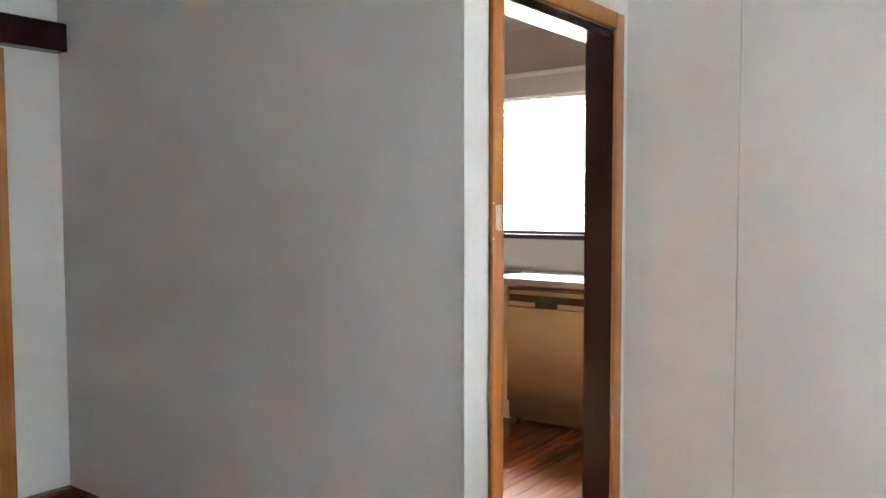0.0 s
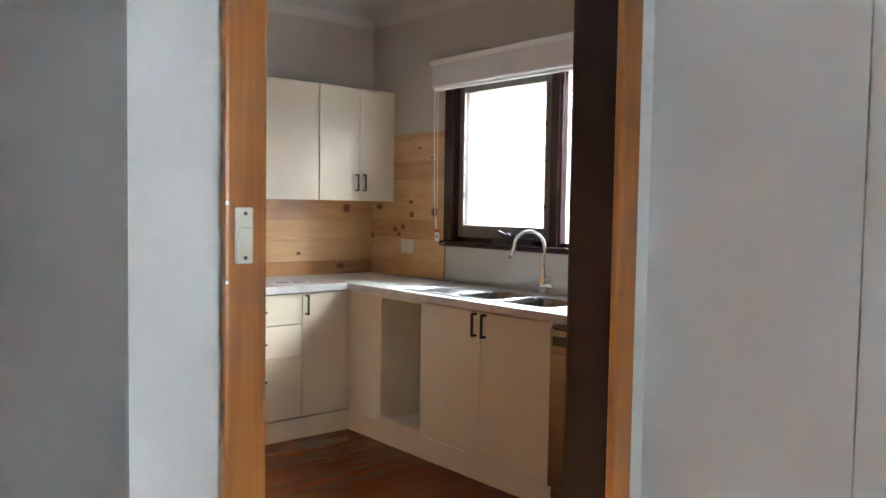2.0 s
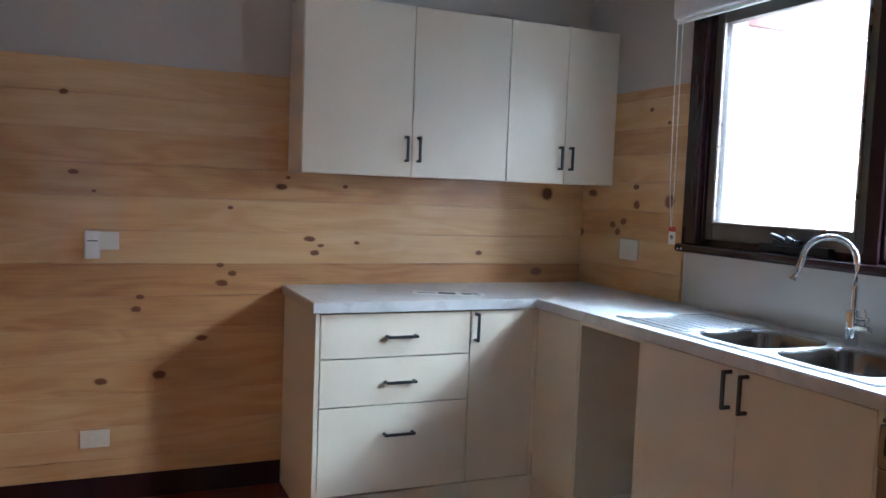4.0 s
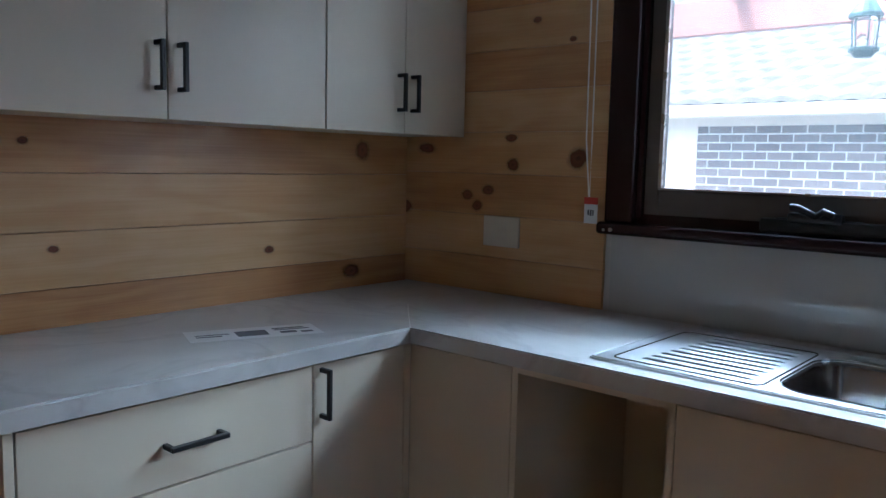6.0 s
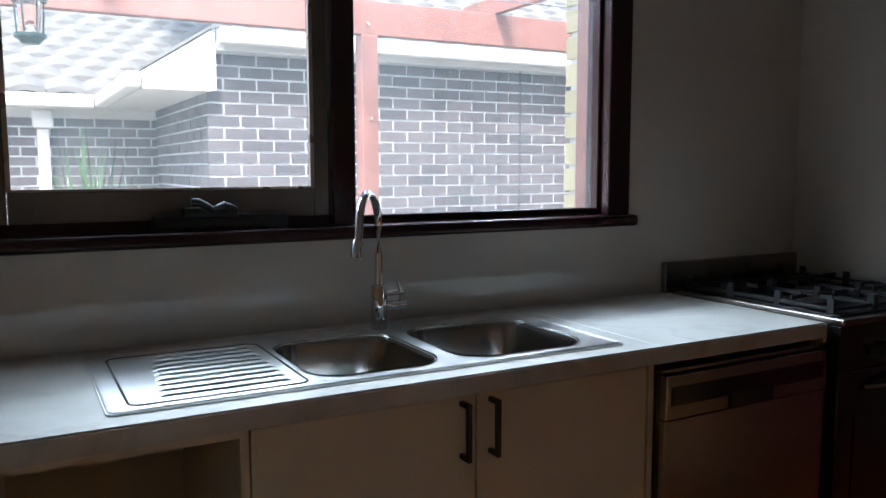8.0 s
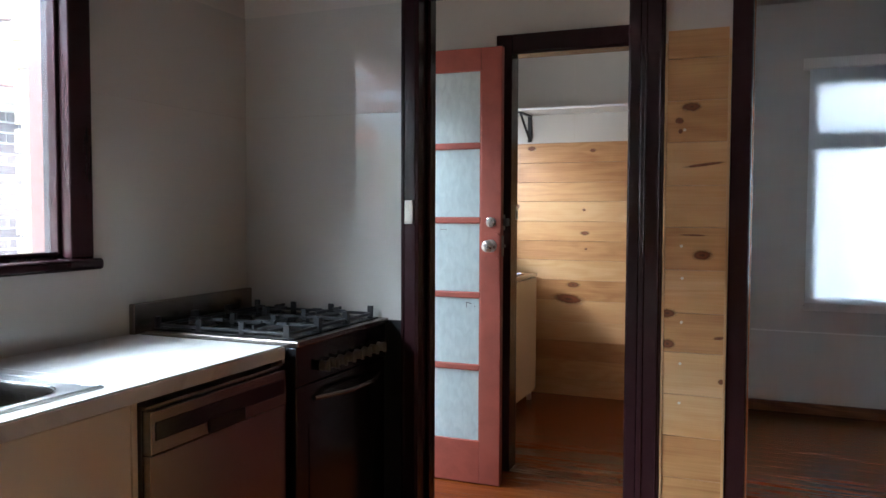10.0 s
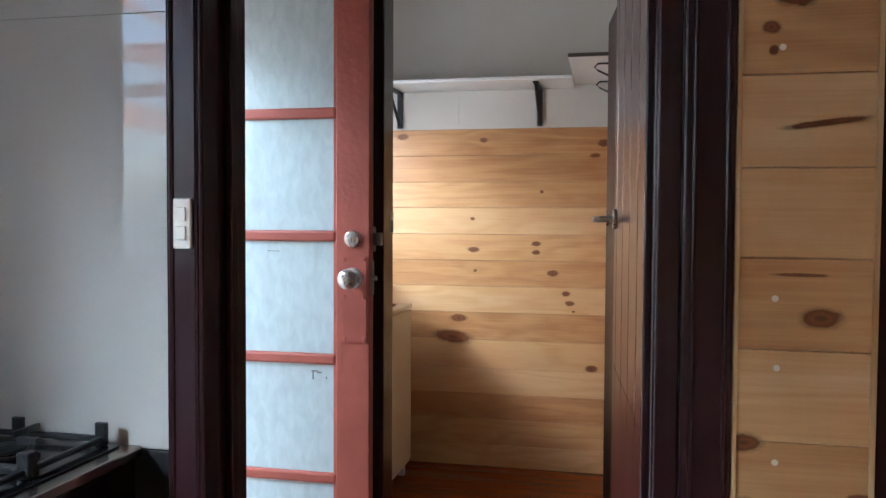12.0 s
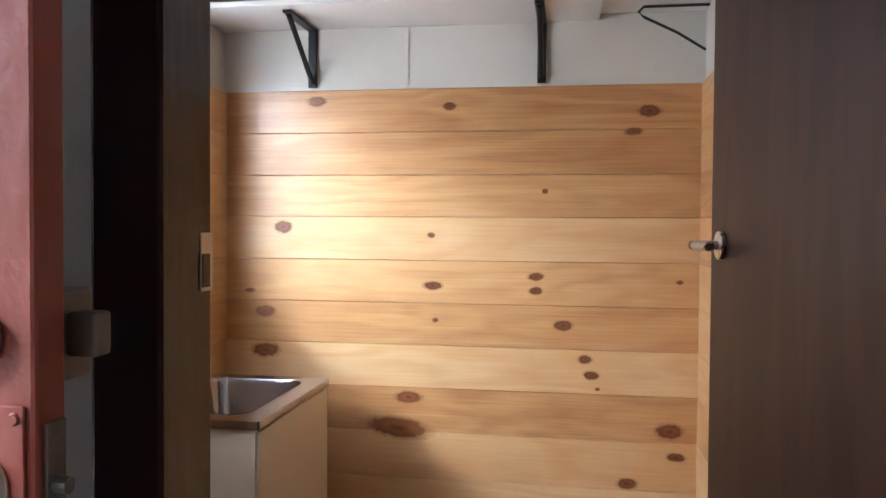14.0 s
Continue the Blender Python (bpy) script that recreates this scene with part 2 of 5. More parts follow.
def worktop():
    m, nt, b, L = nodes_of("marble_look_laminate")
    v = place(nt, (1, 1, 1))
    n = node(nt, "ShaderNodeTexNoise", Scale=2.4, Detail=9.0, Distortion=0.9)
    L.new(v, n.inputs["Vector"])
    r = ramp(nt, n.outputs["Fac"], [(0.28, (0.46, 0.445, 0.42)), (0.45, (0.54, 0.525, 0.50)), (0.49, (0.455, 0.44, 0.42)), (0.53, (0.545, 0.53, 0.505)), (0.8, (0.475, 0.46, 0.435))])
    L.new(r.outputs[0], b.inputs["Base Color"])
    b.inputs["Roughness"].default_value = 0.3
    b.inputs["Specular IOR Level"].default_value = 0.35
    return m


MARBLE = worktop()


def glass(name, rough=0.0, tint=(1, 1, 1)):
    m, nt, b, L = nodes_of(name)
    b.inputs["Base Color"].default_value = (*tint, 1)
    b.inputs["Transmission Weight"].default_value = 1.0
    b.inputs["Roughness"].default_value = rough
    b.inputs["IOR"].default_value = 1.45
    return m


GLASS = glass("window_glass")


def hazy_glass():
    """Window glass with a mixed-in veil imitating flare haze and dirt; scatters a little daylight."""
    m, nt, b, L = nodes_of("hazy_window_glass")
    b.inputs["Transmission Weight"].default_value = 1.0
    b.inputs["Roughness"].default_value = 0.0
    b.inputs["IOR"].default_value = 1.45
    t = nt.nodes.new("ShaderNodeBsdfTranslucent")
    t.inputs["Color"].default_value = (0.80, 0.88, 0.90, 1)
    n = node(nt, "ShaderNodeTexNoise", Scale=3.0, Detail=6.0)
    L.new(place(nt), n.inputs["Vector"])
    amount = nt.nodes.new("ShaderNodeMapRange")
    amount.inputs["To Min"].default_value, amount.inputs["To Max"].default_value = 0.02, 0.055
    L.new(n.outputs["Fac"], amount.inputs["Value"])
    mx = nt.nodes.new("ShaderNodeMixShader")
    L.new(amount.outputs[0], mx.inputs[0])
    L.new(b.outputs[0], mx.inputs[1]), L.new(t.outputs[0], mx.inputs[2])
    L.new(mx.outputs[0], nt.nodes["Material Output"].inputs["Surface"])
    return m


HAZY = hazy_glass()


def frosted():
    """Obscure glass painted over with a thin white film, brush marks in it."""
    m, nt, b, L = nodes_of("obscured_pane")
    n = node(nt, "ShaderNodeTexNoise", Scale=38.0, Detail=4.0, Distortion=0.6)
    L.new(place(nt, (1, 1, 0.5), 9.0), n.inputs["Vector"])
    r = ramp(nt, n.outputs["Fac"], [(0.25, (0.42, 0.53, 0.54)), (0.55, (0.50, 0.62, 0.625)), (0.8, (0.57, 0.68, 0.68))])
    L.new(r.outputs[0], b.inputs["Base Color"])
    b.inputs["Roughness"].default_value = 0.3
    b.inputs["Transmission Weight"].default_value = 0.12
    bp = node(nt, "ShaderNodeBump", Strength=0.25, Distance=0.004)
    L.new(n.outputs["Fac"], bp.inputs["Height"])
    L.new(bp.outputs[0], b.inputs["Normal"])
    return m


FROST = frosted()


def translucent(name, col):
    m, nt, b, L = nodes_of(name)
    t = nt.nodes.new("ShaderNodeBsdfTranslucent")
    t.inputs["Color"].default_value = (*col, 1)
    b.inputs["Base Color"].default_value = (*col, 1)
    b.inputs["Roughness"].default_value = 0.8
    mx = nt.nodes.new("ShaderNodeMixShader")
    mx.inputs[0].default_value = 0.5
    L.new(b.outputs[0], mx.inputs[1]), L.new(t.outputs[0], mx.inputs[2])
    L.new(mx.outputs[0], nt.nodes["Material Output"].inputs["Surface"])
    return m


SHEER = translucent("sheer_blind", (0.85, 0.88, 0.9))


def knot_material():
    m, nt, b, L = nodes_of("pine_knot")
    uv = nt.nodes.new("ShaderNodeUVMap")
    ln = nt.nodes.new("ShaderNodeVectorMath")
    ln.operation = "LENGTH"
    L.new(uv.outputs[0], ln.inputs[0])
    n = node(nt, "ShaderNodeTexNoise", Scale=60.0, Detail=4.0, Distortion=0.8)
    L.new(place(nt), n.inputs["Vector"])
    ad = nt.nodes.new("ShaderNodeMath")
    ad.operation, ad.inputs[1].default_value = "MULTIPLY_ADD", 0.38
    L.new(n.outputs["Fac"], ad.inputs[0]), L.new(ln.outputs["Value"], ad.inputs[2])
    r = ramp(nt, ad.outputs[0], [(0.25, (0.10, 0.030, 0.010)), (0.45, (0.20, 0.062, 0.019)), (0.64, (0.14, 0.040, 0.012)), (0.76, (0.27, 0.10, 0.030)), (1.0, (0.40, 0.19, 0.065))])
    L.new(r.outputs[0], b.inputs["Base Color"])
    b.inputs["Roughness"].default_value = 0.38
    edge = ramp(nt, ad.outputs[0], [(0.66, (1, 1, 1)), (0.78, (0.36, 0.36, 0.36)), (1.08, (0, 0, 0))])
    L.new(edge.outputs[0], b.inputs["Alpha"])
    return m


KNOT = knot_material()

# ---------- mesh helpers ----------
ORIGIN = {}


def thing(name, label, category, at, group=""):
    ob = new(name)
    ob.location = at
    ob.empty_display_size = 0.1
    ORIGIN[ob.name] = Vector(at)
    return tagged(ob, label, category, group)


def part(name, bm, mat, parent=None, label="", kind="", smooth=False, category=""):
    """A mesh, modelled at its place in the room, as a part of a thing (or alone)."""
    base = ORIGIN.get(parent.name, Vector()) if parent else Vector()
    bm.transform(Matrix.Translation(-base))
    me = bpy.data.meshes.new(name)
    bmesh.ops.recalc_face_normals(bm, faces=bm.faces)
    bm.to_mesh(me)
    bm.free()
    for m in (mat if isinstance(mat, (list, tuple)) else [mat]):
        me.materials.append(m)
    if smooth:
        for p in me.polygons:
            p.use_smooth = True
        me.set_sharp_from_angle(angle=radians(40))
    ob = new(name, me)
    if parent:
        ob.parent = parent
        ORIGIN[ob.name] = base
    return tagged(ob, label, category, "", kind)


def structure(name, bm, mat, label="", category="", smooth=False):
    return part(name, bm, mat, None, label, "structure", smooth, category)


def B(*boxes, bevel=0.0, bm=None, seg=2):
    """Boxes (x0, x1, y0, y1, z0, z1) with softened edges, in one bmesh."""
    bm = bm or bmesh.new()
    for x0, x1, y0, y1, z0, z1 in boxes:
        made = bmesh.ops.create_cube(bm, size=1)["verts"]
        bmesh.ops.scale(bm, vec=(abs(x1 - x0), abs(y1 - y0), abs(z1 - z0)), verts=made)
        bmesh.ops.translate(bm, vec=((x0 + x1) / 2, (y0 + y1) / 2, (z0 + z1) / 2), verts=made)
        if bevel:
            edges = list({e for v in made for e in v.link_edges})
            bmesh.ops.bevel(bm, geom=edges, offset=bevel, segments=seg, profile=0.5, affect="EDGES")
    return bm


def cyl(r, a, b, bm=None, r2=None, seg=24, bevel=0.0):
    """A cylinder or cone from point a to point b."""
    bm = bm or bmesh.new()
    a, b = Vector(a), Vector(b)
    m = Matrix.Translation((a + b) / 2) @ (b - a).to_track_quat("Z", "Y").to_matrix().to_4x4()
    made = bmesh.ops.create_cone(bm, cap_ends=True, segments=seg, radius1=r, radius2=r if r2 is None else r2, depth=(b - a).length, matrix=m)["verts"]
    if bevel:
        caps = [e for e in {e for v in made for e in v.link_edges} if any(len(f.verts) > 4 for f in e.link_faces)]
        bmesh.ops.bevel(bm, geom=caps, offset=bevel, segments=2, profile=0.5, affect="EDGES")
    return bm


def tube(points, r, bm=None, seg=14, flat=1.0):
    """A tube swept along points."""
    bm = bm or bmesh.new()
    points = [Vector(p) for p in points]
    rings, up = [], Vector((0, 0, 1))
    for i, p in enumerate(points):
        d = (points[min(i + 1, len(points) - 1)] - points[max(i - 1, 0)]).normalized()
        side = d.cross(up)
        side = side.normalized() if side.length > 1e-4 else Vector((1, 0, 0))
        top = side.cross(d).normalized()
        rings.append([bm.verts.new(p + r * (math.cos(a) * side + flat * math.sin(a) * top)) for a in (2 * math.pi * k / seg for k in range(seg))])
    for q, s in zip(rings, rings[1:]):
        for k in range(seg):
            bm.faces.new((q[k], q[(k + 1) % seg], s[(k + 1) % seg], s[k]))
    bm.faces.new(rings[0]), bm.faces.new(rings[-1])
    return bm


def rounded(x0, x1, y0, y1, r, n=6):
    pts = []
    for cx, cy, a0 in ((x1 - r, y1 - r, 0), (x0 + r, y1 - r, 90), (x0 + r, y0 + r, 180), (x1 - r, y0 + r, 270)):
        for k in range(n + 1):
            a = radians(a0 + 90 * k / n)
            pts.append((cx + r * math.cos(a), cy + r * math.sin(a)))
    return pts


def plate_with_holes(outer, holes, z0, z1):
    bm = bmesh.new()
    loops = []
    for pts in [outer] + holes:
        vs = [bm.verts.new((x, y, z1)) for x, y in pts]
        loops += [bm.edges.new((vs[i], vs[(i + 1) % len(vs)])) for i in range(len(vs))]
    faces = [f for f in bmesh.ops.triangle_fill(bm, use_beauty=True, edges=loops)["geom"] if isinstance(f, bmesh.types.BMFace)]
    ext = bmesh.ops.extrude_face_region(bm, geom=faces)["geom"]
    bmesh.ops.translate(bm, vec=(0, 0, z0 - z1), verts=[v for v in ext if isinstance(v, bmesh.types.BMVert)])
    return bm


def panel_with_holes(axis, pos0, pos1, a0, a1, z0, z1, holes=()):
    """A wall slab between pos0 and pos1 on its axis, from a0 to a1 along it, with oblong openings (a0, a1, z0, z1)."""
    As = sorted({a0, a1, *[h[0] for h in holes], *[h[1] for h in holes]})
    Zs = sorted({z0, z1, *[h[2] for h in holes], *[h[3] for h in holes]})
    bm, vs = bmesh.new(), {}

    def v(p, a, z):
        key = (round(p, 5), round(a, 5), round(z, 5))
        if key not in vs:
            vs[key] = bm.verts.new((p, a, z) if axis == "x" else (a, p, z))
        return vs[key]

    def solid(i, j):
        if not (0 <= i < len(As) - 1 and 0 <= j < len(Zs) - 1):
            return False
        ca, cz = (As[i] + As[i + 1]) / 2, (Zs[j] + Zs[j + 1]) / 2
        return not any(h[0] < ca < h[1] and h[2] < cz < h[3] for h in holes)

    for i in range(len(As) - 1):
        for j in range(len(Zs) - 1):
            if not solid(i, j):
                continue
            p, q, s, t = As[i], As[i + 1], Zs[j], Zs[j + 1]
            for pos in (pos0, pos1):
                bm.faces.new((v(pos, p, s), v(pos, q, s), v(pos, q, t), v(pos, p, t)))
            for di, dj, e in ((-1, 0, ((p, s), (p, t))), (1, 0, ((q, s), (q, t))), (0, -1, ((p, s), (q, s))), (0, 1, ((p, t), (q, t)))):
                if not solid(i + di, j + dj):
                    (c, d), (f, g) = e
                    bm.faces.new((v(pos0, c, d), v(pos0, f, g), v(pos1, f, g), v(pos1, c, d)))
    return bm


def knots(name, axis, pos, rows, parent, out):
    """Knots, a hair proud of the boards; rows: along, up, half width, half height. out: the way the face looks."""
    bm = bmesh.new()
    uv = bm.loops.layers.uv.new("uv")
    rnd = random.Random(7)
    for a, z, ra, rz in rows:
        pts, n = [], 24
        tilt = rnd.uniform(-0.35, 0.35)
        for k in range(n):
            t = 2 * math.pi * k / n
            u, q = math.cos(t) * ra * 1.7, math.sin(t) * rz * 1.5
            pts.append((a + u - q * tilt, z + q + u * tilt * 0.4))
        base = pos + out * 0.0008
        c = bm.verts.new((base, a, z) if axis == "x" else (a, base, z))
        ring = [bm.verts.new((base, p, q) if axis == "x" else (p, base, q)) for p, q in pts]
        for k in range(n):
            f = bm.faces.new((c, ring[k], ring[(k + 1) % n]))
            for loop in f.loops:
                i = ring.index(loop.vert) if loop.vert in ring else None
                loop[uv].uv = (0, 0) if i is None else (math.cos(2 * math.pi * i / n), math.sin(2 * math.pi * i / n))
    base = ORIGIN.get(parent.name, Vector())
    me = bpy.data.meshes.new(name)
    bm.to_mesh(me)
    bm.free()
    me.materials.append(KNOT)
    ob = new(name, me)
    ob.parent = parent
    return tagged(ob, kind="stuff")


def board(axis, pos, out, a0, a1, z0, z1, thick=0.012, chamfer=0.0024):
    """One lining board with chamfered long edges; pos: the face, out: +1 or -1, the way it looks."""
    bm = bmesh.new()
    b0 = pos - out * thick
    c0 = pos - out * chamfer
    prof = [(b0, z0), (c0, z0 + 0.0004), (pos, z0 + chamfer * 0.75), (pos, z1 - chamfer * 0.75), (c0, z1 - 0.0004), (b0, z1)]
    ends = []
    for a in (a0, a1):
        ends.append([bm.verts.new((p, a, z) if axis == "x" else (a, p, z)) for p, z in prof])
    for k in range(6):
        bm.faces.new((ends[0][k], ends[0][(k + 1) % 6], ends[1][(k + 1) % 6], ends[1][k]))
    bm.faces.new(ends[0]), bm.faces.new(ends[1])
    return bm


# ---------- structure ----------
KE, VW = 3.51, 3.63          # kitchen east wall: kitchen face, other face
LW0, LW1 = 4.70, 4.80        # wall between back lobby and laundry
LE = 6.51                    # laundry end wall
NL = -1.785                  # living room's north wall
GS = -2.953                   # living face of the kitchen's south wall
LX = 1.19                    # living room's west wall
WIN = (0.86, 2.66, 1.15, 2.16)
wall_north = structure("wall_north", panel_with_holes("y", 0.0, 0.24, -0.12, 6.75, FZ - 0.2, CZ, [WIN, (3.68, 4.50, FZ, 2.13), (5.12, 6.20, 1.22, 2.08)]), WARM, "warm white painted kitchen wall with a wide window")
wall_west = structure("wall_west", B((-0.12, 0.0, -2.85, 0.0, FZ - 0.2, CZ)), WARM, "warm white painted wall above pine boards")
wall_south_kitchen = structure("wall_south_kitchen", B((-0.12, VW - 0.012, GS, -2.85, FZ - 0.2, CZ)), WALL, "off-white painted dividing wall")
wall_east_kitchen = structure("wall_east_kitchen", panel_with_holes("x", KE, VW - 0.012, -2.85, 0.0, FZ - 0.2, CZ, [(-2.779, -1.90, FZ, 2.065), (-1.545, -0.775, FZ, 2.14)]), WARM, "painted wall with two door openings")
wall_lobby_east = structure("wall_lobby_east", panel_with_holes("x", LW0, LW1, -1.655, 0.0, FZ - 0.2, CZ, [(-1.545, -0.725, FZ, 2.125)]), LAUNDRYW, "white wall with the laundry doorway")
wall_laundry_end = structure("wall_laundry_end", B((LE, LE + 0.12, -1.655, 0.0, FZ - 0.2, CZ)), LAUNDRYW, "white painted laundry wall")
wall_laundry_south = structure("wall_laundry_south", B((VW, LE, -1.655, -1.60, FZ - 0.2, CZ)), LAUNDRYW, "white painted laundry wall")
for wa, wb in ((VW, 4.097), (4.100, 5.30), (5.303, 7.2)):
    structure("wall_living_north", B((wa, wb, NL, -1.66, FZ - 0.2, CZ)), WALL, "off-white sheeted living room wall with joints")
# unseen sheet, added so the back wall bounces less and warmer light
structure("wall_lining_south", B((0.001, KE - 0.02, -2.8495, -2.838, FZ, 1.833)), PINE, "unseen pine-coloured sheet added on the kitchen's back wall to dim and warm bounced light")
wall_living_end = structure("wall_living_end", B((VW - 0.011, VW, GS, -2.825, FZ - 0.2, CZ), (VW - 0.011, VW, -1.85, NL, FZ - 0.2, CZ), (VW - 0.011, VW, -2.825, -1.85, 2.14, CZ)), WALL, "off-white painted wall round the door")
wall_living_west = structure("wall_living_west", panel_with_holes("x", LX - 0.12, LX, -7.5, GS, FZ - 0.2, CZ, [(-4.30, -3.27, FZ, 2.08)]), WALL, "off-white wall with a sliding door opening")
EWIN = (-5.6, -2.20, 0.70, 2.20)
wall_living_east = structure("wall_living_east", panel_with_holes("x", 6.62, 6.74, -7.5, NL, FZ - 0.2, CZ, [EWIN]), WALL, "off-white living room wall with a wide window")
wall_living_south = structure("wall_living_south", panel_with_holes("y", -7.5, -7.38, LX - 0.12, 6.74, FZ - 0.2, CZ, []), WALL, "off-white living room wall")
wall_hall = structure("wall_hall", B((-0.6, LX - 0.12, -4.5, -4.4, FZ - 0.2, CZ), (-0.6, LX - 0.12, -3.15, -3.05, FZ - 0.2, CZ), (-0.7, -0.6, -4.5, -3.05, FZ - 0.2, CZ)), WALL, "plain hall walls beyond the sliding door")
floor = structure("floor", B((-0.7, 6.74, -7.5, 0.0, FZ - 0.2, FZ - 0.02)), MORTAR, "subfloor under the boards")
ceiling = structure("ceiling", B((-0.7, 6.9, -7.5, 0.24, CZ, CZ + 0.1)), CEIL, "flat painted ceiling")


def cove(x0, x1, y0, y1, name):
    bm = bmesh.new()
    n, r = 6, 0.075
    rings = []
    for k in range(n + 1):
        a = radians(90 * k / n)
        inset, z = r * (1 - math.cos(a)), CZ - r + r * math.sin(a)
        rings.append([bm.verts.new(p) for p in ((x0 + inset, y0 + inset, z), (x1 - inset, y0 + inset, z), (x1 - inset, y1 - inset, z), (x0 + inset, y1 - inset, z))])
    for q, s in zip(rings, rings[1:]):
        for k in range(4):
            bm.faces.new((q[k], q[(k + 1) % 4], s[(k + 1) % 4], s[k]))
    return structure(name, bm, CEIL, "", smooth=True)


cove(0.001, KE - 0.001, -2.849, -0.001, "cornice_kitchen")
cove(LW1 + 0.001, LE - 0.001, -1.599, -0.001, "cornice_laundry")

# glossy sheet panels round window and stove
panel_north = structure("wall_panel_north", panel_with_holes("y", -0.006, -0.0005, 0.838, KE - 0.001, 0.902, 1.6835, [(0.86, 2.66, 1.14, 1.6835)]), PANEL, "glossy off-white splashback sheet")
structure("wall_panel_north_top", B((2.702, KE - 0.001, -0.006, -0.0005, 1.6842, 2.085), bevel=0.001), PANEL, "glossy off-white wall sheet")
structure("wall_panel_east", B((KE - 0.006, KE - 0.0005, -0.706, -0.007, 0.907, 1.6835), (KE - 0.006, KE - 0.0005, -0.706, -0.007, 1.6842, 2.085), bevel=0.001), PANEL, "glossy off-white wall sheet beside the stove")


def frame_strip(name, boxes, mat, parent=None, label="", bevel=0.006):
    return part(name, B(*boxes, bevel=bevel), mat, parent, label)


wl = tagged(new("window_3"), "white timber laundry window above the tub", "window", kind="structure")
part("window_frame", B((5.12, 5.16, 0.02, 0.10, 1.22, 2.08), (6.16, 6.20, 0.02, 0.10, 1.22, 2.08), (5.16, 6.16, 0.02, 0.10, 1.22, 1.26), (5.16, 6.16, 0.02, 0.10, 2.04, 2.08), bevel=0.004), FASCIA, wl)
part("pane", B((5.16, 6.16, 0.05, 0.054, 1.26, 2.04)), GLASS, wl).visible_shadow = False

structure("trim_stove_filler", B((KE - 0.008, KE - 0.0005, -0.7055, -0.007, FZ, 0.905), bevel=0.001), BLACK, "black filler panel beside the stove")
# door frames
def grooves(x, y0, y1, z0, z1, out):
    """Raised beads down an architrave's face that looks along x."""
    bm = bmesh.new()
    for y in (y0, y1):
        tube([(x + out * 0.0, y, z0), (x + out * 0.0, y, z1)], 0.004, bm, 8)
    return bm


lobby_frame = tagged(new("door_frame_lobby"), "dark brown gloss-painted timber door frame with moulded architraves", "door frame", kind="structure")
part("architrave", B((KE - 0.02, KE, -0.776, -0.706, FZ, 2.215), bevel=0.005), BROWN, lobby_frame)
part("architrave", B((KE - 0.02, KE, -1.652, -1.575, FZ, 2.215), bevel=0.005), BROWN, lobby_frame)
part("architrave", B((KE - 0.02, KE, -1.574, -0.777, 2.145, 2.215), bevel=0.005), BROWN, lobby_frame)
part("jamb", B((KE - 0.012, VW + 0.03, -0.7755, -0.757, FZ, 2.14), bevel=0.003), BROWN, lobby_frame)
part("jamb", B((KE - 0.012, VW + 0.03, -1.574, -1.538, FZ, 2.14), bevel=0.003), BROWN, lobby_frame)
part("head", B((KE - 0.012, VW + 0.03, -1.537, -0.776, 2.12, 2.144), bevel=0.003), BROWN, lobby_frame)
part("door_stop", B((KE + 0.06, KE + 0.09, -1.536, -1.522, FZ, 2.12), bevel=0.003), BROWN, lobby_frame)
part("door_stop", B((KE + 0.06, KE + 0.09, -0.790, -0.777, FZ, 2.12), bevel=0.003), BROWN, lobby_frame)
part("moulding", grooves(KE - 0.02, -1.640, -1.592, FZ, 2.15, -1), BROWN, lobby_frame, smooth=True)
part("moulding", grooves(KE - 0.02, -0.765, -0.718, FZ, 2.15, -1), BROWN, lobby_frame, smooth=True)
bead = bmesh.new()
for xx in (KE + 0.012, KE + 0.032, VW - 0.02, VW + 0.004):
    tube([(xx, -1.5375, FZ), (xx, -1.5375, 2.12)], 0.003, bead, 8)
part("moulding", bead, BROWN, lobby_frame, smooth=True)

laundry_frame = tagged(new("door_frame_laundry"), "dark brown painted timber frame round the laundry doorway", "door frame", kind="structure")
part("architrave", B((LW0 - 0.018, LW0, -0.755, -0.672, FZ, 2.205), bevel=0.005), BROWN, laundry_frame)
part("architrave", B((LW0 - 0.018, LW0, -1.598, -1.546, FZ, 2.205), bevel=0.005), BROWN, laundry_frame)
part("architrave", B((LW0 - 0.018, LW0, -1.5455, -0.756, 2.115, 2.205), bevel=0.005), BROWN, laundry_frame)
part("jamb", B((LW0 - 0.004, LW1 + 0.01, -0.7510, -0.712, FZ, 2.125), bevel=0.003), BROWN, laundry_frame)
part("jamb", B((LW0 - 0.01, LW1 + 0.01, -1.566, -1.547, FZ, 2.125), bevel=0.003), BROWN, laundry_frame)
part("head", B((LW0 - 0.01, LW1 + 0.01, -1.546, -0.752, 2.105, 2.14), bevel=0.003), BROWN, laundry_frame)
part("strike_plate", B((LW1 - 0.02, LW1 + 0.0115, -0.7525, -0.7115, 1.275, 1.345), bevel=0.001), NICKEL, laundry_frame, "worn metal strike plate")
part("strike_hole", B((LW1 - 0.018, LW1 + 0.0, -0.7543, -0.745, 1.28, 1.32)), BLACK, laundry_frame)

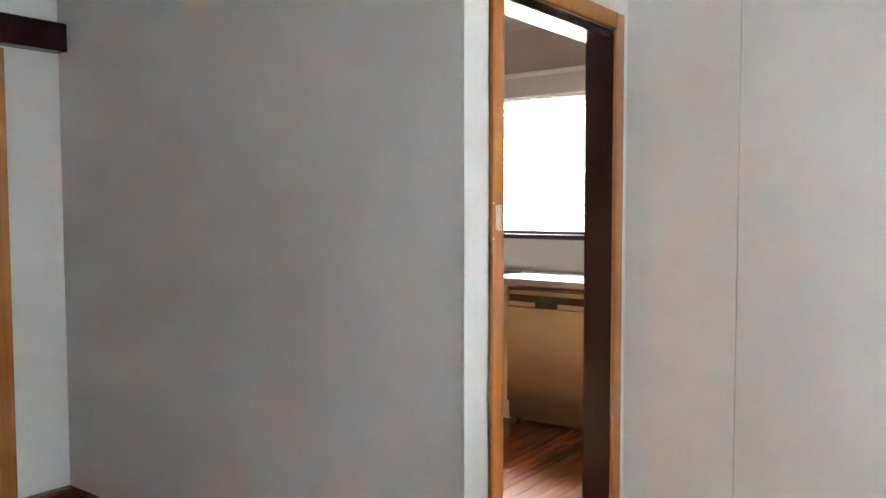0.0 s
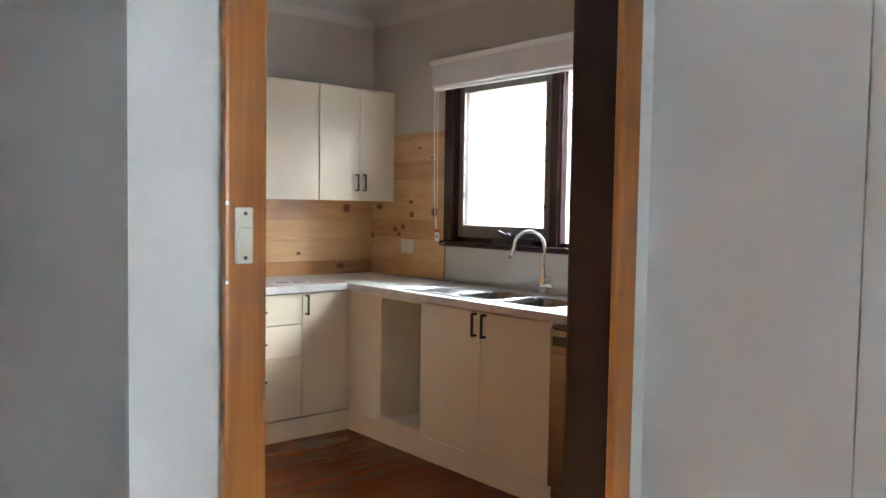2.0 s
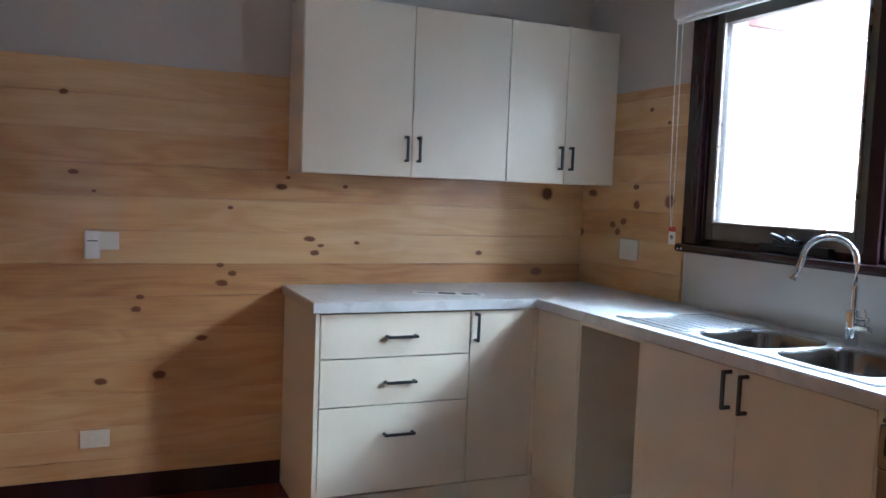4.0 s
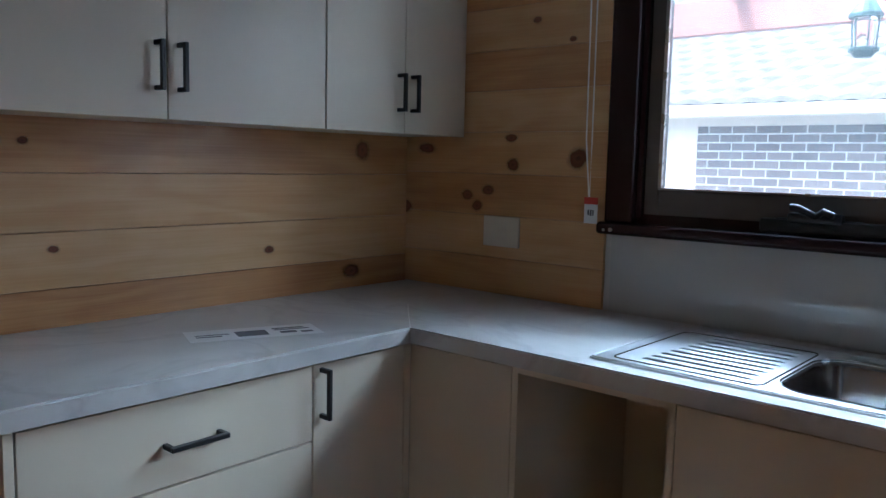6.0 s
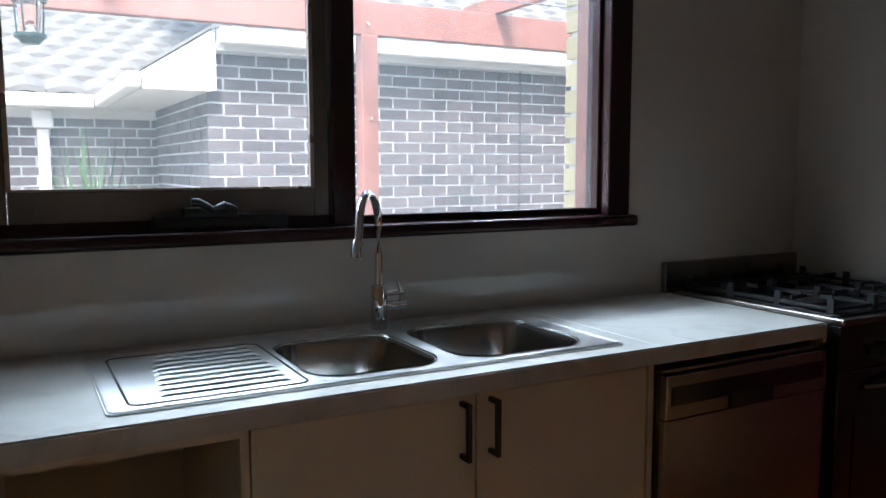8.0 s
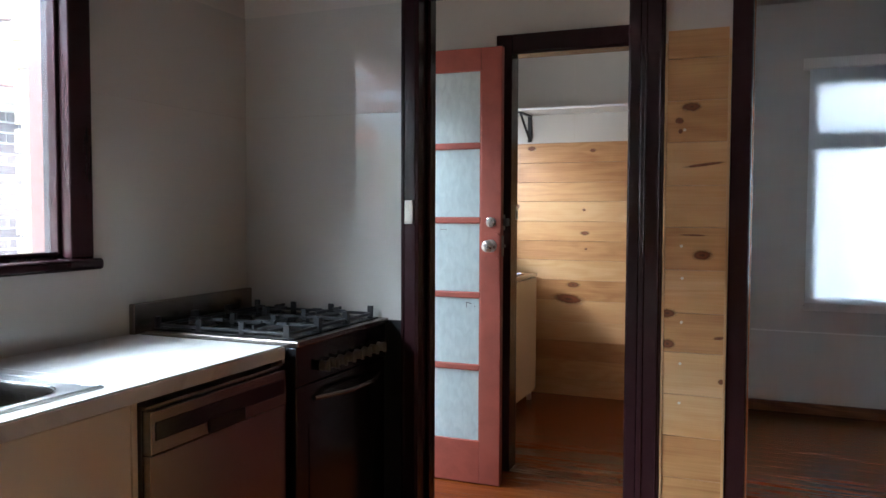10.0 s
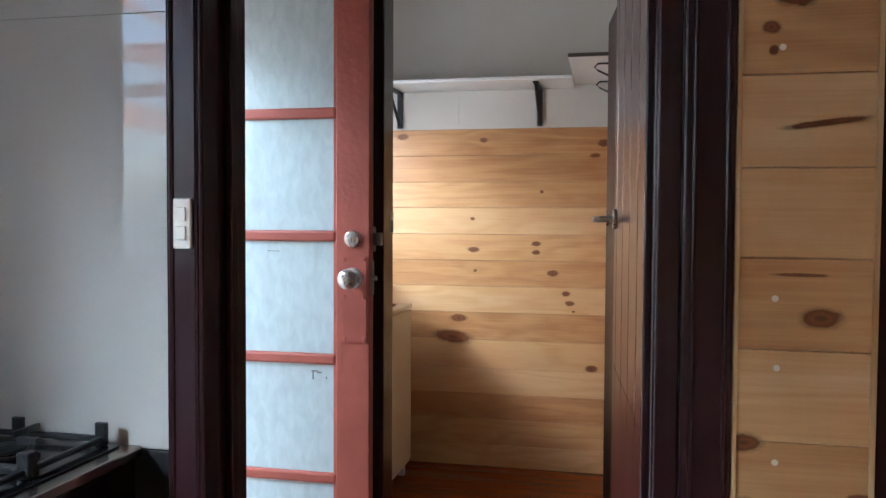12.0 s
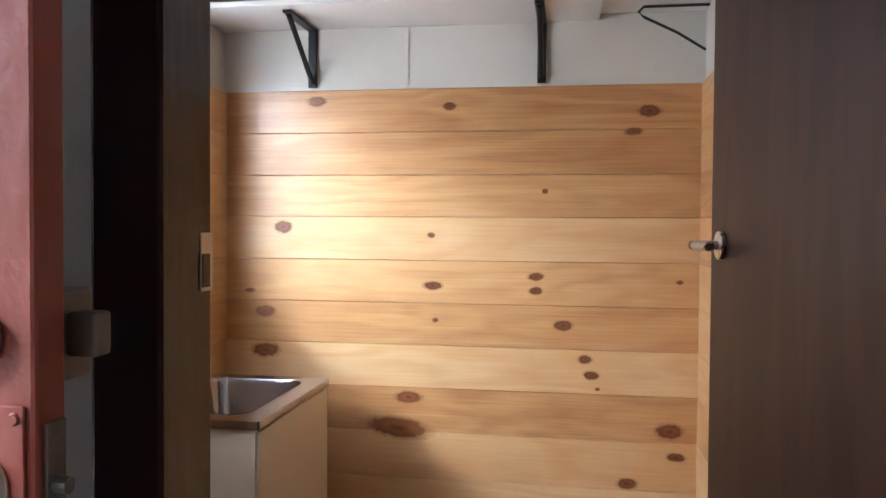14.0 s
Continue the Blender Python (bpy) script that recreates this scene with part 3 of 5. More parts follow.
entry_frame = tagged(new("door_frame_living"), "door frame, orange-stained on the living side, dark brown on the kitchen side", "door frame", kind="structure")
WX = VW + 0.020
part("architrave", B((VW, WX, -2.824, -2.757, FZ, 2.15), bevel=0.006), JAMB, entry_frame, "orange-stained timber architrave")
part("architrave", B((VW, WX, -1.921, -1.851, FZ, 2.15), bevel=0.006), JAMB, entry_frame, "orange-stained timber architrave")
part("architrave", B((VW, WX, -2.756, -1.922, 2.08, 2.15), bevel=0.006), JAMB, entry_frame, "orange-stained timber architrave")
part("jamb", B((KE - 0.01, VW - 0.001, -2.778, -2.757, FZ, 2.065), bevel=0.003), BROWN, entry_frame)
part("jamb", B((KE - 0.002, VW - 0.001, -1.917, -1.899, FZ, 2.065), bevel=0.003), BROWN, entry_frame)
part("head", B((KE - 0.01, VW - 0.001, -2.7565, -1.9175, 2.045, 2.078), bevel=0.003), BROWN, entry_frame)
part("architrave", B((KE - 0.007, KE, -1.915, -1.855, FZ, 2.14), bevel=0.003), BROWN, entry_frame)
part("architrave", B((KE - 0.018, KE, -2.83, -2.75, FZ, 2.14), bevel=0.005), BROWN, entry_frame)
part("architrave", B((KE - 0.018, KE, -2.749, -1.918, 2.06, 2.14), bevel=0.005), BROWN, entry_frame)

# sliding door opening of the living room
slide = tagged(new("door_frame_sliding"), "orange-stained timber opening under a dark brown sliding door pelmet", "door frame", kind="structure")
part("pelmet", B((LX, LX + 0.09, -4.9, GS, 2.11, 2.245), bevel=0.004), BROWN, slide, "dark brown track pelmet")
part("jamb", B((LX - 0.125, LX + 0.02, -3.29, -3.215, FZ, 2.10), bevel=0.004), JAMB, slide)
part("jamb", B((LX - 0.125, LX + 0.02, -4.36, -4.28, FZ, 2.10), bevel=0.004), JAMB, slide)

# dark strip in place of the shade in the gap under the boards
structure("gap_strip_kitchen", B((0.0005, 0.008, -2.849, -1.583, FZ, 0.083)), BROWN, "dark strip standing in for the shaded gap below the pine boards")
# pine strip edges beside the east boards
structure("trim_pine_edge", B((KE - 0.016, KE - 0.0005, -1.660, -1.6525, 0.0, 1.86), (KE - 0.016, KE - 0.0005, -1.8545, -1.847, 0.0, 1.86), bevel=0.001), PINE_TRIM)
structure("baseboard_living", B((6.59, 6.62, -7.3, NL - 0.001, FZ, 0.045), bevel=0.006), SKIRT, "stained timber skirting board")

# ---------- window of the kitchen ----------
win = tagged(new("window_1"), "wide dark brown painted timber window with an awning sash and a fixed pane", "window", kind="structure")
fr = part("window_frame", B((0.818, 0.905, -0.022, 0.10, 1.165, 2.22), (2.612, 2.698, -0.022, 0.055, 1.165, 2.22), (1.708, 1.768, -0.006, 0.062, 1.165, 2.16), (0.905, 2.612, -0.022, 0.10, 2.155, 2.22), bevel=0.005), BROWN, win, "dark brown gloss-painted timber frame")
part("frame_bead", B((0.905, 0.922, 0.0, 0.09, 1.18, 2.155), (1.768, 1.779, 0.01, 0.062, 1.18, 2.155), (2.600, 2.612, 0.02, 0.08, 1.18, 2.155), (1.784, 2.600, 0.02, 0.08, 1.176, 1.188), bevel=0.003), BROWN, win)
sill_bm = B((0.805, 2.715, -0.05, 0.03, 1.130, 1.166), bevel=0.012, seg=4)
B((0.905, 1.706, 0.012, 0.10, 1.14, 1.192), bm=sill_bm, bevel=0.003)
B((1.706, 2.612, 0.03, 0.10, 1.14, 1.176), bm=sill_bm, bevel=0.003)
sill = part("window_sill", sill_bm, BROWN, win, "rounded dark brown sill", smooth=True)
part("screw_cap", cyl(0.006, (0.857, -0.0525, 1.145), (0.857, -0.048, 1.145), seg=12), NICKEL, sill)
part("screw_cap", cyl(0.004, (0.835, -0.0525, 1.143), (0.835, -0.048, 1.143), seg=12), NICKEL, sill)
sash = part("sash", B((0.924, 0.966, 0.014, 0.062, 1.190, 2.150), (1.664, 1.704, 0.014, 0.062, 1.190, 2.150), (0.967, 1.663, 0.014, 0.062, 1.190, 1.262), (0.967, 1.663, 0.020, 0.062, 2.09, 2.150), bevel=0.004), BRONZE, win, "brown aluminium awning sash")
part("pane", B((0.960, 1.670, 0.044, 0.048, 1.255, 2.10)), HAZY, win).visible_shadow = False
part("pane", B((1.780, 2.606, 0.052, 0.056, 1.182, 2.155)), HAZY, win).visible_shadow = False
part("handle_block", B((1.30, 1.50, -0.012, 0.02, 1.196, 1.206), bevel=0.002), BLACK, sash)
part("flyscreen_edge", B((0.966, 0.976, 0.010, 0.020, 1.262, 2.09), (1.654, 1.664, 0.010, 0.020, 1.262, 2.09), (0.966, 1.664, 0.010, 0.020, 1.262, 1.268)), NICKEL, sash)
wb = B((1.262, 1.585, -0.018, 0.018, 1.168, 1.204), bevel=0.006)
B((1.33, 1.46, -0.024, 0.006, 1.196, 1.222), bm=wb, bevel=0.008)
tube([(1.395, -0.02, 1.215), (1.38, -0.035, 1.225), (1.36, -0.042, 1.235), (1.345, -0.04, 1.236)], 0.009, wb)
tube([(1.40, -0.02, 1.215), (1.42, -0.038, 1.228), (1.445, -0.04, 1.218)], 0.008, wb)
part("winder", wb, BLACK, win, "black window winder", smooth=True)
ext = part("outer_frame", B((2.613, 2.655, 0.085, 0.15, 1.13, 2.16), bevel=0.003), PERGOLA, win, "faded pink outer timber frame")

blind = thing("roller_blind", "white fabric roller blind rolled up above the kitchen window", "blind", (1.74, -0.06, 2.2))
part("fabric_roll", B((0.752, 2.745, -0.085, -0.030, 2.128, 2.30), bevel=0.016, seg=4), BLIND, blind, smooth=True)
part("head_rail", B((0.742, 2.755, -0.092, -0.001, 2.272, 2.306), bevel=0.008), WHITE, blind)
part("bottom_rail", B((0.756, 2.742, -0.066, -0.046, 2.112, 2.140), bevel=0.006), WHITE, blind)
cd = tube([(0.778, -0.075, 2.28), (0.776, -0.07, 1.8), (0.772, -0.06, 1.4), (0.782, -0.05, 1.235)], 0.0022, None, 8)
tube([(0.786, -0.055, 2.28), (0.784, -0.05, 1.8), (0.782, -0.045, 1.4), (0.784, -0.05, 1.235)], 0.0022, cd, 8)
part("cord", cd, WHITE, blind, "thin white blind cord")
tag = thing("safety_tag", "small red and white paper safety tag hanging on the blind cord", "tag", (0.785, -0.05, 1.235))
part("card", B((0.768, 0.812, -0.050, -0.048, 1.158, 1.232), bevel=0.0008), PAPER, tag)
part("red_header", B((0.7675, 0.8125, -0.0512, -0.0485, 1.214, 1.234), bevel=0.0006), TAGRED, tag)
part("print", B((0.780, 0.785, -0.0506, -0.0495, 1.182, 1.198), (0.788, 0.793, -0.0506, -0.0495, 1.180, 1.198), (0.796, 0.800, -0.0506, -0.0495, 1.182, 1.198)), INK, tag)


# ---------- base cabinets ----------
def d_handle(name, a, b, out, parent):
    """A square black bow handle from a to b, standing off along out."""
    a, b, out = Vector(a), Vector(b), Vector(out)
    d = (b - a).normalized()
    bm = bmesh.new()
    w = 0.0055

    def bar(p, q):
        lo = Vector([min(p[i], q[i]) - w for i in range(3)])
        hi = Vector([max(p[i], q[i]) + w for i in range(3)])
        B((lo.x, hi.x, lo.y, hi.y, lo.z, hi.z), bm=bm, bevel=0.0015, seg=1)

    bar(a + out * 0.03, b + out * 0.03)
    bar(a, a + out * 0.02)
    bar(b, b + out * 0.02)
    return part(name, bm, BLACK, parent, "black bow handle")


def carcass(x0, x1, y0, y1, z0, z1, open_side, t=0.016):
    """A box of 16 mm boards with its front open."""
    boxes = []
    if open_side == "y":
        boxes = [(x0, x0 + t, y0, y1, z0, z1), (x1 - t, x1, y0, y1, z0, z1), (x0 + t, x1 - t, y0, y1, z0, z0 + t), (x0 + t, x1 - t, y0, y1, z1 - t, z1), (x0 + t, x1 - t, y1 - t, y1, z0 + t, z1 - t)]
    else:
        boxes = [(x0, x1, y0, y0 + t, z0, z1), (x0, x1, y1 - t, y1, z0, z1), (x0, x1, y0 + t, y1 - t, z0, z0 + t), (x0, x1, y0 + t, y1 - t, z1 - t, z1), (x0, x0 + t, y0 + t, y1 - t, z0 + t, z1 - t)]
    return boxes


def carcass_parts(boxes, mat, parent):
    shell = part("side_panel", B(boxes[0]), mat, parent)
    part("side_panel", B(boxes[1]), mat, parent)
    part("base_panel", B(boxes[2]), mat, parent)
    part("top_panel", B(boxes[3]), mat, parent)
    part("back_panel", B(boxes[4]), mat, parent)


TOPB = 0.858
unit = thing("drawer_unit", "cream laminate base unit with three drawers and black bow handles", "drawers", (0.3, -1.24, FZ))
carcass_parts(carcass(0.012, 0.548, -1.562, -0.912, 0.10, TOPB - 0.002, "x"), WHITE, unit)
part("end_panel", B((0.012, 0.588, -1.581, -1.563, FZ, TOPB - 0.001), bevel=0.0015), CABINET, unit)
for z0, z1, h0 in ((0.6735, 0.852, 0.757), (0.4775, 0.6685, 0.570), (0.112, 0.4725, 0.354)):
    dr = part("drawer", B((0.568, 0.586, -1.5585, -0.9135, z0, z1), bevel=0.0015), CABINET, unit)
    d_handle("handle", (0.586, -1.283, h0), (0.586, -1.162, h0), (1, 0, 0), dr)
unit = thing("corner_cupboard", "cream laminate corner base cupboard with a single door", "cabinet", (0.3, -0.75, FZ))
carcass_parts(carcass(0.012, 0.548, -0.910, -0.612, 0.10, TOPB - 0.002, "x"), WHITE, unit)
dr = part("door", B((0.568, 0.586, -0.909, -0.609, 0.112, 0.852), bevel=0.0015), CABINET, unit)
d_handle("handle", (0.586, -0.886, 0.728), (0.586, -0.886, 0.838), (1, 0, 0), dr)
part("corner_panel", B((0.590, 0.914, -0.586, -0.568, 0.112, 0.852), bevel=0.0015), CABINET, unit, "cream corner panel")
part("corner_post", B((0.568, 0.5895, -0.6075, -0.5865, 0.112, 0.852), bevel=0.001), CABINET, unit)
part("corner_box", B((0.59, 0.914, -0.567, -0.54, 0.10, TOPB - 0.002)), WHITE, unit)
unit = thing("open_cabinet", "cream base cabinet carcass without doors, empty inside", "cabinet", (1.12, -0.3, FZ))
carcass_parts(carcass(0.916, 1.322, -0.584, -0.03, 0.10, TOPB - 0.002, "y"), CABINET, unit)
part("plinth_rail", B((0.933, 1.305, -0.583, -0.567, 0.117, 0.135)), CABINET, unit)
unit = thing("sink_cabinet", "cream laminate sink cabinet with two doors and black handles", "cabinet", (1.79, -0.3, FZ))
for box in ((1.324, 1.340, -0.566, -0.03, 0.10, TOPB - 0.002), (2.242, 2.258, -0.566, -0.03, 0.10, TOPB - 0.002)):
    part("side_panel", B(box), WHITE, unit)
part("base_panel", B((1.341, 2.241, -0.566, -0.03, 0.10, 0.116)), WHITE, unit)
part("back_panel", B((1.341, 2.241, -0.045, -0.03, 0.117, TOPB - 0.002)), WHITE, unit)
dl = part("door", B((1.325, 1.790, -0.586, -0.568, 0.112, 0.852), bevel=0.0015), CABINET, unit)
d_handle("handle", (1.757, -0.586, 0.728), (1.757, -0.586, 0.838), (0, -1, 0), dl)
dl = part("door", B((1.793, 2.256, -0.586, -0.568, 0.112, 0.852), bevel=0.0015), CABINET, unit)
d_handle("handle", (1.826, -0.586, 0.728), (1.826, -0.586, 0.838), (0, -1, 0), dl)
part("end_panel", B((2.260, 2.277, -0.588, -0.03, FZ, TOPB - 0.001), bevel=0.001), CABINET, unit)
plinth = thing("plinth", "cream laminate kickboard under the base cabinets", "kickboard", (0.57, -0.57, FZ))
part("board", B((0.555, 0.571, -1.562, -0.555, FZ, 0.099), bevel=0.001), CABINET, plinth)
part("board", B((0.572, 2.259, -0.571, -0.555, FZ, 0.099), bevel=0.001), CABINET, plinth)

# worktop: an L with a cut for the sink
top = bmesh.new()
HOLE = (1.12, 2.19, -0.52, -0.115)
outline = [(0.002, -1.594), (0.604, -1.594), (0.604, -0.606), (2.876, -0.606), (2.876, -0.007), (0.002, -0.007)]
bench = thing("worktop", "L-shaped marble-look laminate worktop with a pale squared edge", "worktop", (0.3, -0.3, 0.9))
wt = plate_with_holes(outline, [[(HOLE[0], HOLE[2]), (HOLE[0], HOLE[3]), (HOLE[1], HOLE[3]), (HOLE[1], HOLE[2])]], 0.860, 0.900)
bmesh.ops.recalc_face_normals(wt, faces=wt.faces)
rim = [e for e in wt.edges if e.calc_length() > 0.5 and len(e.link_faces) == 2 and e.calc_face_angle(0) > 1 and all(v.co.z > 0.89 for v in e.verts) and any(abs(v.co.y + 0.606) < 0.01 or abs(v.co.x - 0.604) < 0.01 for v in e.verts)]
bmesh.ops.bevel(wt, geom=rim, offset=0.004, segments=2, affect="EDGES")
part("slab", wt, MARBLE, bench)
part("mitre_joint", tube([(0.604, -0.606, 0.9004), (0.45, -0.452, 0.9004), (0.36, -0.36, 0.9004)], 0.0014, None, 6, 0.3), WHITE, bench, "pale mitre joint")
part("butt_joint", tube([(2.285, -0.6065, 0.9004), (2.285, -0.30, 0.9004), (2.285, -0.008, 0.9004)], 0.0012, None, 6, 0.3), MORTAR, bench, "thin joint across the worktop")
label_sheet = thing("paper_label", "white printed paper label lying flat on the worktop", "paper", (0.4, -0.95, 0.9))
bmx = B((-0.16, 0.16, -0.06, 0.06, 0, 0.0006))
bmx.transform(pose(0.385, -0.93, 0.9004, 0, 0, 68))
part("sheet", bmx, PAPER, label_sheet)
for x0, x1, y0, y1 in ((-0.045, 0.03, -0.035, 0.02), (0.05, 0.14, 0.005, 0.012), (0.05, 0.13, 0.02, 0.03), (0.06, 0.10, -0.03, -0.01), (0.11, 0.14, -0.035, -0.02), (-0.14, -0.06, 0.0, 0.006), (-0.14, -0.08, -0.02, -0.012)):
    bmx = B((x0, x1, y0, y1, 0.0007, 0.0012))
    bmx.transform(pose(0.385, -0.93, 0.9004, 0, 0, 68))
    part("printed_bar", bmx, INK, label_sheet)

# ---------- sink and tap ----------
sink = thing("sink", "stainless steel double bowl sink with a ribbed drainer", "sink", (1.65, -0.32, 0.9))
BOWLS = [(1.478, 1.770, -0.505, -0.165), (1.815, 2.155, -0.505, -0.165)]
sheet = plate_with_holes(rounded(1.094, 2.222, -0.548, -0.085, 0.012, 3), [rounded(*b, 0.075)[::-1] for b in BOWLS], 0.9005, 0.9045)
part("deck", sheet, DECK, sink)
rimb = bmesh.new()
pts = [(x, y, 0.9045) for x, y in rounded(1.100, 2.216, -0.542, -0.091, 0.012, 3)]
tube(pts + [pts[0]], 0.0035, rimb, 8, 0.9)
part("rolled_rim", rimb, DECK, sink, smooth=True)
for x0, x1, y0, y1 in BOWLS:
    bm = bmesh.new()
    rings = []
    for dz, ins, r in ((0.004, -0.004, 0.078), (0.0, 0.0, 0.075), (-0.01, 0.004, 0.073), (-0.13, 0.012, 0.07), (-0.155, 0.022, 0.062), (-0.168, 0.045, 0.045), (-0.172, 0.08, 0.02)):
        rings.append([bm.verts.new((x, y, 0.9035 + dz)) for x, y in rounded(x0 + ins, x1 - ins, y0 + ins, y1 - ins, r)])
    for q, s in zip(rings, rings[1:]):
        for k in range(len(q)):
            bm.faces.new((q[k], q[(k + 1) % len(q)], s[(k + 1) % len(s)], s[k]))
    bm.faces.new(rings[-1])
    bowl = part("bowl", bm, SINK, sink, smooth=True)
    cx, cy = (x0 + x1) / 2, (y0 + y1) / 2
    part("waste", cyl(0.038, (cx, cy, 0.7312), (cx, cy, 0.7365), bevel=0.003), CHROME, bowl, smooth=True)
ribs = bmesh.new()
for k in range(9):
    y = -0.475 + k * 0.0385
    tube([(1.190 + 0.004 * k, y, 0.9035), (1.200 + 0.004 * k, y, 0.9065), (1.425, y, 0.9065), (1.435, y, 0.9035)], 0.0055, ribs, 8, 0.5)
part("drainer_ribs", ribs, DECK, sink, "raised drainer ribs", smooth=True)
tube_rim = bmesh.new()
pts = [(x, y, 0.9045) for x, y in rounded(1.135, 1.462, -0.515, -0.130, 0.02, 3)]
tube(pts + [pts[0]], 0.0025, tube_rim, 6, 0.8)
part("drainer_edge", tube_rim, SINK, sink, smooth=True)

tap = thing("kitchen_tap", "chrome gooseneck mixer tap behind the sink bowls", "tap", (1.785, -0.118, 0.9045))
TX, TY = 1.785, -0.118
part("body", cyl(0.021, (TX, TY, 0.9045), (TX, TY, 1.020), bevel=0.003), CHROME, tap, smooth=True)
neck = [(TX, TY, 1.02), (TX, TY, 1.10), (TX, TY, 1.17)]
for k in range(1, 13):
    a = radians(180 * k / 12)
    s = (1 - math.cos(a)) / 2
    neck.append((TX - 0.105 * s, TY - 0.125 * s, 1.17 + 0.082 * math.sin(a)))
neck += [(TX - 0.113, TY - 0.134, 1.135)]
part("spout", tube(neck, 0.0105, None, 16), CHROME, tap, smooth=True)
part("aerator", cyl(0.0135, (TX - 0.111, TY - 0.132, 1.145), (TX - 0.122, TY - 0.145, 1.105), bevel=0.002), CHROME, tap, smooth=True)
lv = cyl(0.012, (TX, TY, 0.965), (TX + 0.072, TY - 0.012, 0.965), bevel=0.002)
part("mixer_arm", lv, CHROME, tap, smooth=True)
lv = cyl(0.007, (TX + 0.01, TY - 0.004, 0.995), (TX + 0.066, TY - 0.010, 0.997), bevel=0.001)
tube([(TX + 0.052, TY - 0.012, 0.975), (TX + 0.054, TY - 0.012, 1.0), (TX + 0.048, TY - 0.012, 1.028)], 0.005, lv, 10)
part("lever", lv, CHROME, tap, smooth=True)


# ---------- wall cabinets ----------
def wall_cabinet(y0, y1, split):
    u = thing("wall_cabinet", "cream laminate wall cabinet with two flat doors and black handles", "cabinet", (0.0, (y0 + y1) / 2, 1.41), "wall cabinets")
    part("carcass", B((0.0125, 0.255, y0, y1, 1.412, 2.155), bevel=0.001), CABINET, u)
    for a, b, hy in ((y0 + 0.0015, split - 0.0015, split - 0.028), (split + 0.0015, y1 - 0.0015, split + 0.030)):
        d = part("door", B((0.257, 0.275, a, b, 1.410, 2.155), bevel=0.0015), CABINET, u)
        d_handle("handle", (0.275, hy, 1.480), (0.275, hy, 1.582), (1, 0, 0), d)


wall_cabinet(-1.580, -0.613, -1.088)
wall_cabinet(-0.611, -0.013, -0.300)

# ---------- dishwasher ----------
dw = thing("dishwasher", "freestanding stainless steel dishwasher with a black display strip", "dishwasher", (2.58, -0.3, FZ))
part("cabinet", B((2.288, 2.866, -0.592, -0.03, 0.02, 0.832), bevel=0.004), STEEL, dw)
part("lid", B((2.284, 2.870, -0.606, -0.03, 0.8325, 0.844), bevel=0.004), STEEL, dw)
part("door", B((2.288, 2.866, -0.615, -0.593, 0.105, 0.722), bevel=0.003), STEEL, dw)
part("control_panel", B((2.288, 2.866, -0.618, -0.593, 0.7235, 0.831), bevel=0.003), STEEL, dw)
part("display", B((2.305, 2.850, -0.6205, -0.616, 0.758, 0.803), bevel=0.001), GLOSSBLACK, dw)
part("handle_recess", B((2.500, 2.655, -0.623, -0.6175, 0.727, 0.764), bevel=0.003), BLACK, dw)
part("kickplate", B((2.296, 2.860, -0.600, -0.585, -0.005, 0.100), bevel=0.003), STEEL, dw)
for x, y in ((2.33, -0.54), (2.82, -0.54), (2.33, -0.08), (2.82, -0.08)):
    part("foot", cyl(0.015, (x, y, FZ), (x, y, 0.02)), BLACK, dw)

# ---------- stove ----------
st = thing("gas_stove", "black freestanding gas stove with stainless hob edge and cast iron trivets", "stove", (3.19, -0.34, FZ))
part("body", B((2.885, 3.495, -0.60, -0.035, FZ + 0.06, 0.893), bevel=0.003), GLOSSBLACK, st)
part("hob_top", B((2.880, 3.500, -0.652, -0.033, 0.894, 0.914), bevel=0.004), STEEL, st)
part("hob_well", B((2.905, 3.478, -0.620, -0.06, 0.9145, 0.918), bevel=0.001), GLOSSBLACK, st)
part("upstand", B((2.852, 3.500, -0.032, -0.009, 0.9005, 1.003), bevel=0.003), STEEL, st, "stainless rear upstand")
part("fascia", B((2.885, 3.495, -0.640, -0.601, 0.770, 0.893), bevel=0.003), GLOSSBLACK, st)
for k in range(8):
    x = 3.03 + k * 0.057
    kb = cyl(0.018, (x, -0.641, 0.815), (x, -0.665, 0.815), r2=0.015, seg=20, bevel=0.002)
    B((x - 0.004, x + 0.004, -0.676, -0.664, 0.797, 0.833), bm=kb, bevel=0.0015, seg=1)
    part("knob", kb, AGED, st, "dull grey control knob", smooth=True)
od = part("oven_door", B((2.888, 3.492, -0.638, -0.601, 0.215, 0.766), bevel=0.004), GLOSSBLACK, st)
part("oven_window", B((2.96, 3.42, -0.6405, -0.6375, 0.31, 0.64), bevel=0.001), GLOSSBLACK, od)
hp = [(2.99 + 0.45 * k / 12, -0.640 - 0.045 * min(1, 3.2 * min(k, 12 - k) / 12) - 0.006 * math.sin(math.pi * k / 12), 0.716) for k in range(13)]
part("oven_handle", tube(hp, 0.0085, None, 12), STEEL, od, "curved stainless oven handle", smooth=True)
part("storage_drawer", B((2.888, 3.492, -0.636, -0.601, 0.045, 0.211), bevel=0.004), GLOSSBLACK, st)


